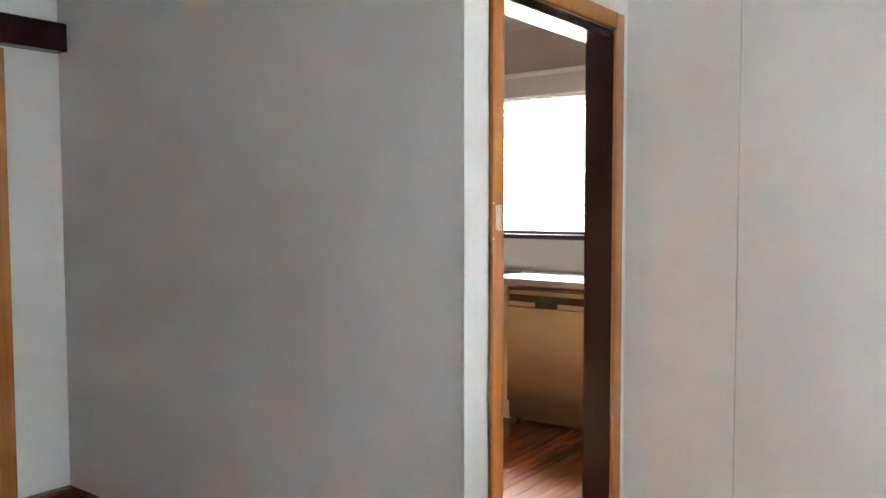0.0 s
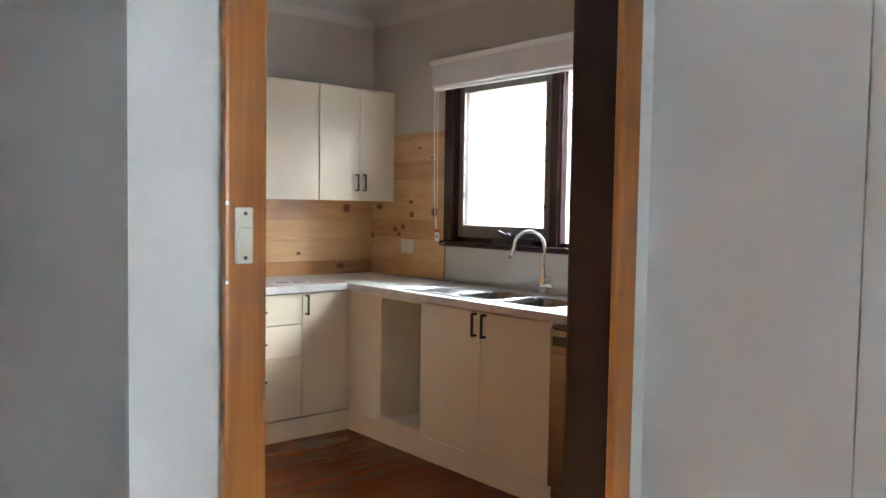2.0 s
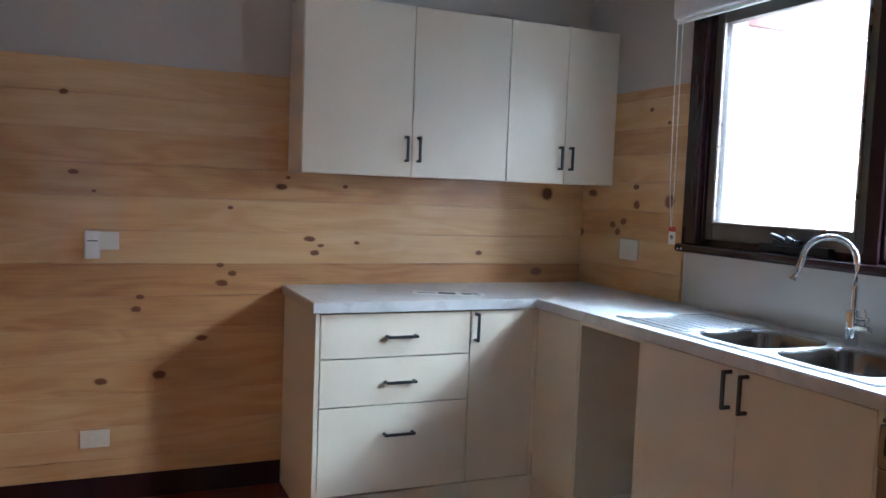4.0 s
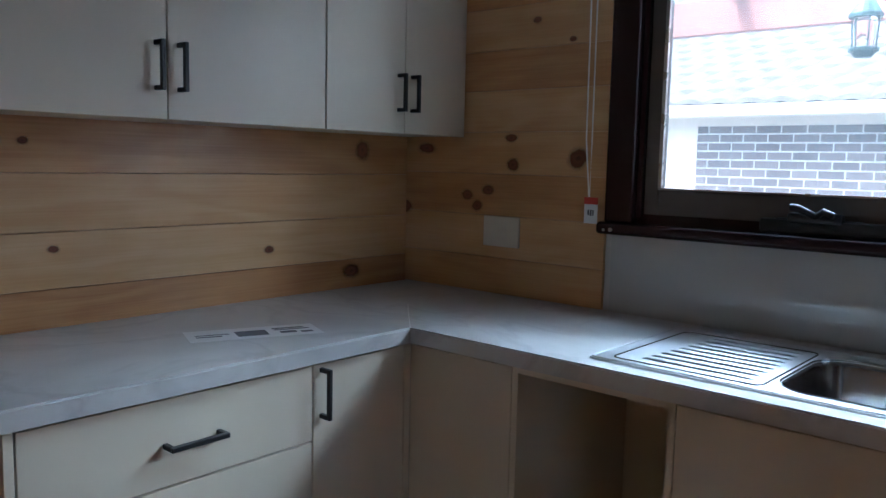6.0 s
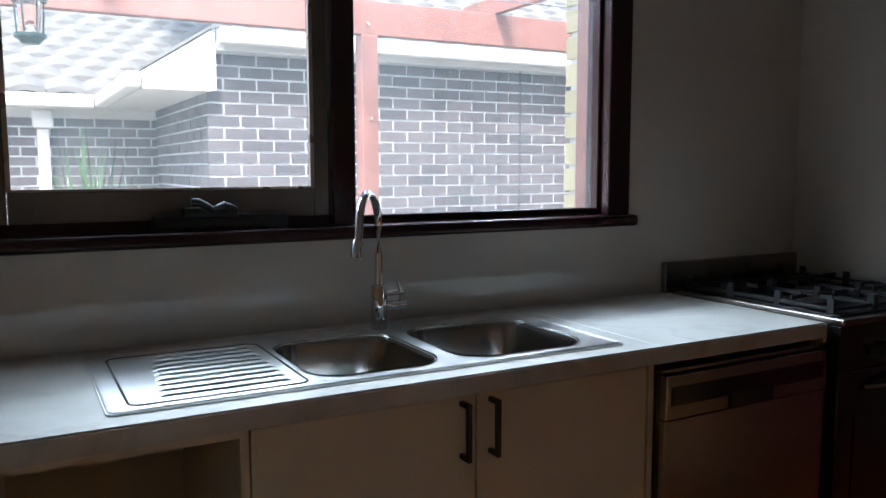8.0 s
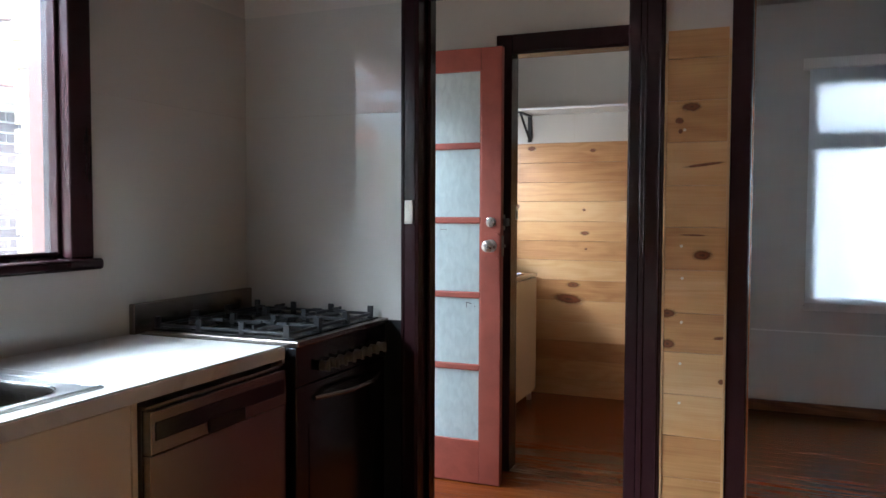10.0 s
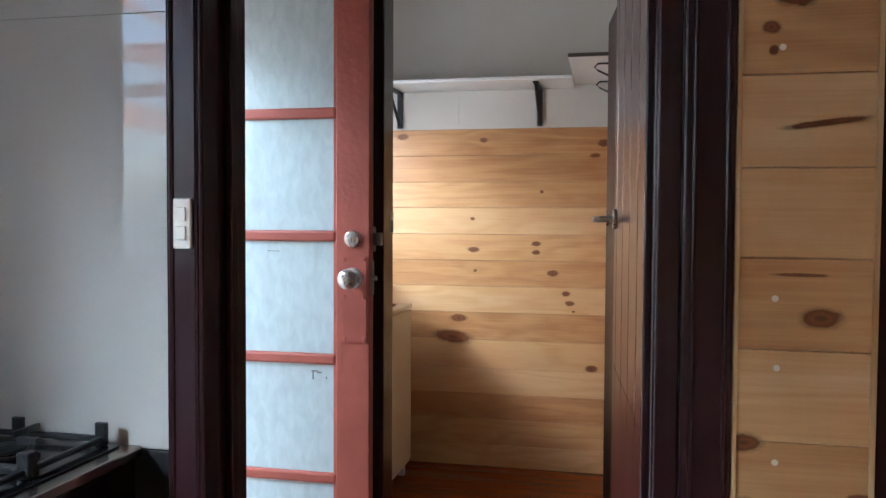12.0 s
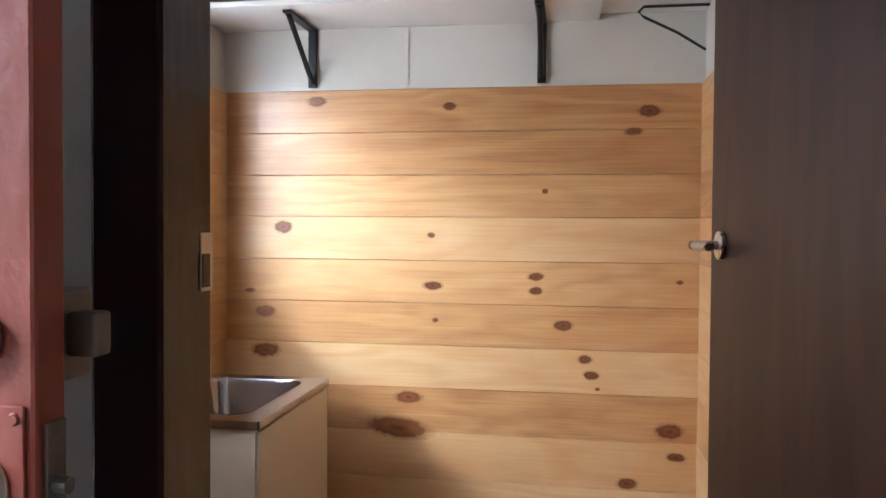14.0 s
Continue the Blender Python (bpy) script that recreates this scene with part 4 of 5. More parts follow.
def trivet(cx, cy, w, d):
    bm = bmesh.new()
    z = 0.945
    for dx in (-w / 2, w / 2):
        B((cx + dx - 0.005, cx + dx + 0.005, cy - d / 2, cy + d / 2, z - 0.020, z - 0.010), bm=bm, bevel=0.002, seg=1)
    for dy in (-d / 2, d / 2):
        B((cx - w / 2, cx + w / 2, cy + dy - 0.005, cy + dy + 0.005, z - 0.021, z - 0.011), bm=bm, bevel=0.002, seg=1)
    for dy in (-d / 4, d / 4):
        for sx in (-1, 1):
            B((cx + sx * w / 2, cx + sx * 0.025, cy + dy - 0.004, cy + dy + 0.004, z - 0.005, z + 0.006), bm=bm, bevel=0.001, seg=1)
            B((cx + sx * 0.0 - 0.004, cx + sx * 0.0 + 0.004, cy + dy + 0.03 * sx, cy + dy + 0.07 * sx, z - 0.005, z + 0.006), bm=bm, bevel=0.001, seg=1)
    for dx in (-w / 2, w / 2):
        for dy in (-d / 2, -d / 6, d / 6, d / 2):
            B((cx + dx - 0.005, cx + dx + 0.005, cy + dy - 0.011, cy + dy + 0.011, 0.9185, z + 0.014), bm=bm, bevel=0.0015, seg=1)
    return part("trivet", bm, IRON, st, "black cast iron trivet")


for cx in (3.0, 3.19, 3.38):
    trivet(cx, -0.335, 0.178, 0.51)
for cx, cy, r in ((3.0, -0.47, 0.045), (3.0, -0.2, 0.035), (3.38, -0.47, 0.035), (3.38, -0.2, 0.045), (3.19, -0.335, 0.055)):
    bn = cyl(r * 1.25, (cx, cy, 0.9185), (cx, cy, 0.926), seg=28, bevel=0.001)
    brn = part("burner", bn, STEEL, st, "aluminium burner ring", smooth=True)
    part("burner_cap", cyl(r, (cx, cy, 0.9262), (cx, cy, 0.934), seg=28, bevel=0.003), IRON, brn, smooth=True)
part("worktop_support", B((2.868, 2.882, -0.60, -0.56, 0.845, 0.858)), WHITE, st)

# ---------- back door, open into the lobby ----------
rd = thing("back_door", "faded red timber back door with five obscured glass panes, standing open", "door", (4.46, 0.0, FZ))
X0, X1 = 4.440, 4.478
YL, YH = -0.784, 0.012
BARS = (1.633, 1.272, 0.907, 0.551)
part("stile", B((X0, X1, YL, YL + 0.105, -0.02, 2.10), bevel=0.004), RED, rd)
part("stile", B((X0, X1, YH - 0.105, YH, -0.02, 2.10), bevel=0.004), RED, rd)
part("top_rail", B((X0, X1, YL + 0.1055, YH - 0.1055, 1.99, 2.10), bevel=0.003), RED, rd)
part("bottom_rail", B((X0, X1, YL + 0.1055, YH - 0.1055, -0.02, 0.19), bevel=0.003), RED, rd)
for z in BARS:
    part("glazing_bar", B((X0 + 0.003, X1 - 0.003, YL + 0.1055, YH - 0.1055, z - 0.016, z + 0.016), bevel=0.007), RED, rd)
edges_z = (0.19,) + tuple(sorted(BARS)) + (1.99,)
for i, (a, b) in enumerate(zip(edges_z, edges_z[1:])):
    lo, hi = a + (0.016 if i else 0), b - (0.016 if i < 4 else 0)
    part("pane", B((X0 + 0.014, X0 + 0.019, YL + 0.1055, YH - 0.1055, lo + 0.0003, hi - 0.0003)), FROST, rd, "obscured glass pane")
bead = bmesh.new()
for i, (a, b) in enumerate(zip(edges_z, edges_z[1:])):
    lo, hi = a + (0.016 if i else 0), b - (0.016 if i < 4 else 0)
    for y in (YL + 0.108, YH - 0.108):
        B((X0 + 0.004, X0 + 0.0135, y - 0.0045, y + 0.0045, lo, hi), bm=bead, bevel=0.002, seg=1)
part("glazing_bead", bead, RED, rd)
bm = cyl(0.026, (X0, -0.733, 1.265), (X0 - 0.012, -0.733, 1.265), r2=0.023, bevel=0.003)
db = part("deadbolt", bm, NICKEL, rd, "round nickel deadbolt cylinder", smooth=True)
bm = cyl(0.013, (X0 - 0.0122, -0.733, 1.265), (X0 - 0.0150, -0.733, 1.265), bevel=0.001)
part("key_barrel", bm, NICKEL, db, smooth=True)
part("keyhole", B((X0 - 0.0158, X0 - 0.0151, -0.7345, -0.7315, 1.256, 1.268)), BLACK, db)
bm = cyl(0.031, (X0, -0.733, 1.150), (X0 - 0.006, -0.733, 1.150), bevel=0.002)
kb = part("knob_rose", bm, NICKEL, rd, smooth=True)
bm = bmesh.new()
prof = [(0.006, 0.012), (0.024, 0.012), (0.032, 0.018), (0.042, 0.027), (0.054, 0.029), (0.062, 0.024), (0.066, 0.014), (0.067, 0.001)]
ring_prev = None
for d, r in prof:
    ring = [bm.verts.new((X0 - d, -0.733 + r * math.cos(2 * math.pi * k / 28), 1.150 + r * math.sin(2 * math.pi * k / 28))) for k in range(28)]
    if ring_prev:
        for k in range(28):
            bm.faces.new((ring_prev[k], ring_prev[(k + 1) % 28], ring[(k + 1) % 28], ring[k]))
    ring_prev = ring
bm.faces.new(ring_prev)
part("knob", bm, NICKEL, kb, "worn round nickel knob", smooth=True)
part("patch_plate", B((X0 - 0.003, X0, -0.776, -0.700, 0.960, 1.215), bevel=0.001), RED, rd, "red painted metal patch plate")
sc = bmesh.new()
for y in (-0.768, -0.708):
    for z in (0.972, 1.095, 1.205):
        cyl(0.0055, (X0 - 0.003, y, z), (X0 - 0.0055, y, z), sc, r2=0.004, seg=10)
part("screws", sc, RED, rd, smooth=True)
sm = B((X0 + 0.0128, X0 + 0.0138, -0.62, -0.60, 0.868, 0.871), (X0 + 0.0128, X0 + 0.0138, -0.606, -0.603, 0.845, 0.868), (X0 + 0.0128, X0 + 0.0138, -0.632, -0.618, 0.864, 0.867), (X0 + 0.0128, X0 + 0.0138, -0.648, -0.645, 0.848, 0.854), (X0 + 0.0128, X0 + 0.0138, -0.50, -0.46, 1.225, 1.2265))
part("paint_smear", sm, INK, rd, "dark smears on a pane")
lk = B((X1, X1 + 0.045, YL + 0.005, YL + 0.075, 1.225, 1.300), bevel=0.004)
B((X1 + 0.008, X1 + 0.032, YL - 0.020, YL + 0.006, 1.245, 1.282), bm=lk, bevel=0.003)
part("night_latch", lk, AGED, rd, "grey metal night latch on the inner face")
lk = B((X0 + 0.008, X1 - 0.006, YL - 0.004, YL + 0.001, 1.10, 1.20), bevel=0.001)
tube([(X0 + 0.018, YL - 0.002, 1.15), (X0 + 0.018, YL - 0.016, 1.15)], 0.007, lk, 12)
part("latch_edge_plate", lk, AGED, rd)
for z in (0.30, 1.80):
    part("hinge", cyl(0.007, (X1 + 0.005, YH + 0.006, z - 0.045), (X1 + 0.005, YH + 0.006, z + 0.045), seg=12), BLACK, rd)

# ---------- grooved lobby door, open ----------
gd = thing("grooved_door", "oxblood gloss-painted door with vertical grooves, standing open", "door", (3.66, -1.530, FZ))
GY0, GY1 = -1.568, -1.530
GROOVE = [3.820, 3.988, 4.160, 4.335]
part("leaf", B((3.664, 4.425, GY0, GY1 - 0.0105, FZ + 0.008, 2.09), bevel=0.002), GROOVED, gd)
face = [3.664] + GROOVE + [4.425]
for k, (a, b) in enumerate(zip(face, face[1:])):
    lo = a + (0.005 if k else 0.0)
    hi = b - (0.005 if k < 4 else 0.0)
    part("face_board", B((lo, hi, GY1 - 0.010, GY1, 0.935, 1.975), bevel=0.003), GROOVED, gd)
part("rail", B((3.664, 4.425, GY1 - 0.010, GY1, FZ + 0.008, 0.850), bevel=0.001), GROOVED, gd)
part("rail", B((3.664, 4.425, GY1 - 0.010, GY1, 1.976, 2.09), bevel=0.001), GROOVED, gd)
ends = [3.664] + [g for v in GROOVE for g in (v - 0.005, v + 0.005)] + [4.425]
for k in range(0, len(ends), 2):
    bm = bmesh.new()
    lo, hi = ends[k], ends[k + 1]
    l2 = lo + (-0.0045 if k else 0.0)
    h2 = hi + (0.0045 if k < len(ends) - 2 else 0.0)
    q = [bm.verts.new((x, y, z)) for y in (GY1 - 0.010, GY1) for x, z in ((l2, 0.8505), (h2, 0.8505), (hi, 0.9345), (lo, 0.9345))]
    for f in ((0, 1, 2, 3), (7, 6, 5, 4), (0, 4, 5, 1), (1, 5, 6, 2), (2, 6, 7, 3), (3, 7, 4, 0)):
        bm.faces.new([q[i] for i in f])
    bmesh.ops.recalc_face_normals(bm, faces=bm.faces)
    part("groove_end", bm, GROOVED, gd)


def lever(parent, x, y, z, out, toward, axis="y"):
    """A lever handle on a round rose; out: side the face looks, toward: way the lever points."""
    rose = part("handle_rose", cyl(0.026, (x, y, z), (x, y + out * 0.009, z), bevel=0.002), NICKEL, parent, "round satin nickel rose", smooth=True)
    bm = tube([(x, y + out * 0.009, z), (x, y + out * 0.045, z), (x + toward * 0.012, y + out * 0.056, z), (x + toward * 0.06, y + out * 0.058, z), (x + toward * 0.115, y + out * 0.056, z)], 0.0085, None, 14)
    part("lever", bm, NICKEL, rose, "satin nickel lever", smooth=True)


lever(gd, 4.352, GY1, 1.325, 1, -1)
lever(gd, 4.352, GY0, 1.325, -1, -1)
gd.rotation_euler[2] = radians(4.0)

# ---------- laundry door, open ----------
ld = thing("laundry_door", "flush dark walnut laminate door, standing open", "door", (4.70, -1.535, FZ))
part("leaf", B((4.706, 5.475, -1.575, -1.535, FZ + 0.008, 2.10), bevel=0.002), LAMIN, ld)
lever(ld, 5.405, -1.535, 1.325, 1, -1)
ld.rotation_euler[2] = radians(6.4)

# ---------- laundry: tub, shelf ----------
tub = thing("laundry_tub", "cream laundry cabinet with a stainless steel tub let into its top", "tub", (6.0, -0.22, FZ))
TX0, TX1, TY0, TY1 = 5.72, 6.30, -0.445, -0.014
part("cabinet", B((TX0 + 0.01, TX0 + 0.026, TY0 + 0.014, TY1, 0.04, 0.858), (TX1 - 0.026, TX1 - 0.01, TY0 + 0.014, TY1, 0.04, 0.858), (TX0 + 0.0265, TX1 - 0.0265, TY1 - 0.016, TY1, 0.04, 0.858), (TX0 + 0.0265, TX1 - 0.0265, TY0 + 0.014, TY1 - 0.0165, 0.04, 0.056), bevel=0.0015), CABINET, tub)
part("door", B((TX0 + 0.014, TX1 - 0.014, TY0 + 0.004, TY0 + 0.0135, 0.06, 0.852), bevel=0.002), CABINET, tub)
for x, y in ((TX0 + 0.03, TY0 + 0.03), (TX1 - 0.06, TY0 + 0.03), (TX0 + 0.03, -0.08), (TX1 - 0.06, -0.08)):
    part("foot", B((x, x + 0.03, y, y + 0.03, FZ, 0.04)), WHITE, tub)
hole = rounded(TX0 + 0.06, TX1 - 0.06, TY0 + 0.06, TY1 - 0.07, 0.05)
part("top", plate_with_holes(rounded(TX0, TX1, TY0, TY1, 0.012, 3), [hole[::-1]], 0.859, 0.880), SINK, tub)
bm = bmesh.new()
rings = []
for dz, ins, r in ((0.001, 0.0, 0.05), (-0.012, 0.006, 0.05), (-0.2, 0.02, 0.05), (-0.235, 0.04, 0.04)):
    rings.append([bm.verts.new((x, y, 0.880 + dz)) for x, y in rounded(TX0 + 0.06 + ins, TX1 - 0.06 - ins, TY0 + 0.06 + ins, TY1 - 0.07 - ins, r)])
for q, s in zip(rings, rings[1:]):
    for k in range(len(q)):
        bm.faces.new((q[k], q[(k + 1) % len(q)], s[(k + 1) % len(s)], s[k]))
bm.faces.new(rings[-1])
part("bowl", bm, SINK, tub, smooth=True)
sh = thing("wall_shelf", "white melamine L-shaped shelf with a dark raw end on black brackets", "shelf", (6.38, -0.8, 2.02))
part("board", B((6.205, 6.509, -1.270, -0.002, 2.022, 2.038), bevel=0.001), WHITE, sh)
part("board", B((5.80, 6.509, -1.598, -1.272, 2.042, 2.058), bevel=0.001), WHITE, sh)
part("raw_end", B((5.796, 5.7995, -1.598, -1.272, 2.042, 2.058)), BRONZE, sh, "dark raw board end")


def bracket(y, parent):
    bm = B((LE - 0.014, LE - 0.001, y - 0.014, y + 0.014, 1.825, 2.021), (6.25, LE - 0.0145, y - 0.014, y + 0.014, 2.012, 2.021), bevel=0.001, seg=1)
    tube([(6.27, y, 2.008), (LE - 0.012, y, 1.842)], 0.009, bm, 8)
    part("bracket", bm, BLACK, parent, "black steel bracket")


bracket(-0.318, sh)
bracket(-1.088, sh)
for x in (5.94, 6.42):
    bm = tube([(x, -1.595, 2.036), (x, -1.40, 2.036), (x, -1.385, 2.02), (x, -1.40, 2.005), (x, -1.50, 1.955), (x, -1.585, 1.90)], 0.0045, None, 8)
    part("bracket", bm, BLACK, sh, "black wire bracket")
structure("trim_laundry_joint", B((LE - 0.003, LE - 0.0005, -0.648, -0.640, 1.83, CZ - 0.08)), LAUNDRYW)


# ---------- switches, sockets, small fittings ----------
def switch(name, label, x, y, z, w, h, axis, out, buttons=1, horizontal=False):
    s = thing(name, label, "switch", (x, y, z))

    def bx(da0, da1, dz0, dz1, d0, d1):
        if axis == "x":
            lo, hi = sorted((x + out * d0, x + out * d1))
            return (lo, hi, y + da0, y + da1, z + dz0, z + dz1)
        lo, hi = sorted((y + out * d0, y + out * d1))
        return (x + da0, x + da1, lo, hi, z + dz0, z + dz1)

    part("plate", B(bx(-w / 2, w / 2, -h / 2, h / 2, 0, 0.009), bevel=0.003), CREAM, s)
    for k in range(buttons):
        off = (k - (buttons - 1) / 2) * 0.033
        da, dz = (off, 0) if horizontal else (0, off)
        part("rocker", B(bx(da - 0.0095, da + 0.0095, dz - 0.012, dz + 0.012, 0.009, 0.0135), bevel=0.0015), CREAM, s)
    return s


s = switch("light_switch", "old cream architrave light switch with two screws, on orange timber", WX, -2.797, 1.333, 0.027, 0.082, "x", 1)
for dz in (-0.032, 0.032):
    part("screw", cyl(0.003, (WX + 0.009, -2.797, 1.333 + dz), (WX + 0.0102, -2.797, 1.333 + dz), seg=10), BRONZE, s)
structure("trim_chipped_paint", B((WX - 0.001, WX + 0.0008, -2.823, -2.818, 1.376, 1.383), (WX - 0.001, WX + 0.0008, -2.823, -2.819, 1.263, 1.268)), FASCIA)
switch("light_switch", "cream double light switch on the dark brown door frame", KE - 0.02, -0.741, 1.312, 0.034, 0.088, "x", -1, 2)
switch("power_point", "blank cream wall plate on the pine boards", 0.444, -0.0125, 1.107, 0.142, 0.098, "y", -1, 0)
s = switch("power_point", "white double power point on the pine boards", 0.0125, -2.34, 1.093, 0.115, 0.075, "x", 1, 0)
ad = thing("plug_adaptor", "white plug-in adaptor in the power point", "plug", (0.022, -2.385, 1.08))
part("body", B((0.022, 0.062, -2.415, -2.355, 1.02, 1.135), bevel=0.008, seg=3), WHITE, ad, smooth=True)
part("slot", B((0.0615, 0.063, -2.405, -2.365, 1.093, 1.097)), BLACK, ad)
switch("power_point", "white double power point low on the pine boards", 0.0125, -2.37, 0.255, 0.115, 0.075, "x", 1, 2, True)
lamp_fit = thing("ceiling_downlight", "small round white ceiling downlight, switched off", "light", (1.635, -0.9, CZ))
part("rim", cyl(0.05, (1.635, -0.9, CZ), (1.635, -0.9, CZ - 0.006), bevel=0.002), WHITE, lamp_fit, smooth=True)
part("diffuser", cyl(0.036, (1.635, -0.9, CZ - 0.0062), (1.635, -0.9, CZ - 0.0085), bevel=0.001), FASCIA, lamp_fit, smooth=True)

# ---------- living room window with sheer blind ----------
lw = tagged(new("window_2"), "wide white living room window behind a lowered pale blind", "window", kind="structure")
part("window_frame", B((6.60, 6.70, -2.26, -2.20, 0.70, 2.20), (6.60, 6.70, -5.60, -5.54, 0.70, 2.20), (6.64, 6.70, -3.95, -3.88, 0.76, 2.14), (6.60, 6.70, -5.54, -2.26, 2.14, 2.20), (6.60, 6.70, -5.54, -2.26, 0.70, 0.76), (6.60, 6.67, -3.879, -2.261, 1.72, 1.84), (6.60, 6.67, -5.539, -3.951, 1.72, 1.84), (6.60, 6.67, -2.84, -2.76, 1.841, 2.139), bevel=0.004), FASCIA, lw)
part("pane", B((6.675, 6.679, -5.54, -2.26, 0.76, 2.14)), GLASS, lw).visible_shadow = False
part("sill", B((6.598, 6.64, -5.62, -2.18, 0.665, 0.699), bevel=0.006), FASCIA, lw)
lb = thing("living_blind", "pale translucent roller blind lowered over the living room window", "blind", (6.58, -3.9, 2.25))
part("fabric", B((6.590, 6.592, -5.60, -2.19, 0.715, 2.25)), SHEER, lb)
part("bottom_rail", B((6.583, 6.599, -5.60, -2.19, 0.697, 0.717), bevel=0.003), WHITE, lb)
part("head_rail", B((6.55, 6.6195, -5.64, -2.15, 2.25, 2.32), bevel=0.006), WHITE, lb)
structure("trim_wall_batten", B((6.612, 6.6195, -7.3, NL - 0.002, 0.515, 0.525)), FASCIA)

# ---------- outside ----------
GZ = -0.45
structure("ground", B((-60, 60, 0.24, 90, GZ - 0.1, GZ)), GROUND, "paved and bare ground round the house")
structure("ground_east", B((6.74, 60, -60, 0.24, GZ - 0.1, GZ)), GROUND)


def brick_wall(parent, axis, pos, out, a0, a1, z0, z1, mat, limit, bl=0.23, bh=0.072, joint=0.016, depth=0.10, first="brick"):
    """Stretcher bond on the face at pos that looks along out."""
    course = bh + joint
    meshes, count, rest = {}, 0, bmesh.new()
    rnd = random.Random(3)
    rows = int((z1 - z0) / course)
    for j in reversed(range(rows)):
        z = z0 + j * course
        a = a0 - (0.12 if j % 2 else 0.0)
        while a < a1:
            p, q = max(a, a0), min(a + bl, a1)
            a += bl + joint
            if q - p < 0.03:
                continue
            d = rnd.uniform(0, 0.003)
            f0, f1 = sorted((pos + out * d, pos - out * depth))
            if count < limit:
                key = round(q - p, 3)
                if key not in meshes:
                    bm = B((-depth / 2, depth / 2, -key / 2, key / 2, -bh / 2, bh / 2) if axis == "x" else (-key / 2, key / 2, -depth / 2, depth / 2, -bh / 2, bh / 2))
                    me = bpy.data.meshes.new("brick")
                    bm.to_mesh(me)
                    bm.free()
                    me.materials.append(mat)
                    meshes[key] = me
                ob = new("brick", meshes[key])
                c = pos - out * (depth / 2 - d)
                ob.location = (c, (p + q) / 2, z + bh / 2) if axis == "x" else ((p + q) / 2, c, z + bh / 2)
                ob.parent = parent
                count += 1
            else:
                B((f0, f1, p, q, z, z + bh) if axis == "x" else (p, q, f0, f1, z, z + bh), bm=rest)
    if len(rest.verts):
        part("brickwork", rest, mat, parent, kind="stuff")
    else:
        rest.free()


nb = tagged(new("neighbour_house"), "neighbouring mauve-brown brick house with white eaves and pale roof tiles", "house")
NF, NR, NX = 3.92, 6.10, 2.26
part("wall", B((NX + 0.012, 12.0, NF + 0.007, NF + 0.3, GZ, 2.175), (NX + 0.007, NX + 0.3, NF + 0.31, NR, GZ, 2.175), (-6.0, NX + 0.006, NR + 0.007, NR + 0.3, GZ, 1.85)), MORTAR, nb)
part("soffit", B((NX + 0.055, 12.0, NF - 0.10, NF + 0.3, 2.178, 2.195)), FASCIA, nb)
part("soffit", B((-6.0, NX - 0.455, NR - 0.20, NR + 0.3, 1.85, 1.865)), FASCIA, nb)
part("fascia", B((NX + 0.055, 12.0, NF - 0.14, NF - 0.105, 2.13, 2.29), bevel=0.004), FASCIA, nb)
part("gutter", B((NX + 0.05, 12.0, NF - 0.245, NF - 0.145, 2.17, 2.28), bevel=0.02), FASCIA, nb)
part("fascia", B((-6.0, NX - 0.455, NR - 0.215, NR - 0.195, 1.83, 1.97), bevel=0.004), FASCIA, nb)
part("gutter", B((-6.0, NX - 0.57, NR - 0.34, NR - 0.22, 1.84, 1.955), bevel=0.02), FASCIA, nb)
# boxed eave of the return, its top rising to the front roof
bm = bmesh.new()
ends = [[bm.verts.new((x, y, z)) for x, z in ((NX - 0.45, 1.85), (NX - 0.45, 1.965), (NX + 0.05, 2.285), (NX + 0.05, 1.866), (NX + 0.004, 1.85))] for y in (NF - 0.10, NR + 1.5)]
for k in range(5):
    bm.faces.new((ends[0][k], ends[0][(k + 1) % 5], ends[1][(k + 1) % 5], ends[1][k]))
bm.faces.new(ends[0]), bm.faces.new(ends[1])
part("boxed_eave", bm, FASCIA, nb)
bm = bmesh.new()
ends = [[bm.verts.new((x, y, z)) for x, z in ((NX - 0.44, 1.985), (NX + 0.05, 2.30), (NX + 0.05, 2.325), (NX - 0.44, 2.01))] for y in (NF - 0.08, NR + 1.5)]
for k in range(4):
    bm.faces.new((ends[0][k], ends[0][(k + 1) % 4], ends[1][(k + 1) % 4], ends[1][k]))
bm.faces.new(ends[0]), bm.faces.new(ends[1])
part("roof", bm, ROOF, nb)
part("gutter", B((NX - 0.56, NX - 0.455, NF - 0.13, NR - 0.22, 1.85, 1.96), bevel=0.02), FASCIA, nb)
pipe = part("downpipe", B((1.235, 1.335, NR - 0.10, NR - 0.01, GZ, 1.66), bevel=0.01), FASCIA, nb, "white square downpipe with a rainhead")
part("rainhead", B((1.20, 1.37, NR - 0.16, NR - 0.005, 1.661, 1.83), bevel=0.02), FASCIA, pipe)
part("control_joint", B((4.95, 4.962, NF - 0.004, NF + 0.004, GZ, 2.17)), INK, nb)


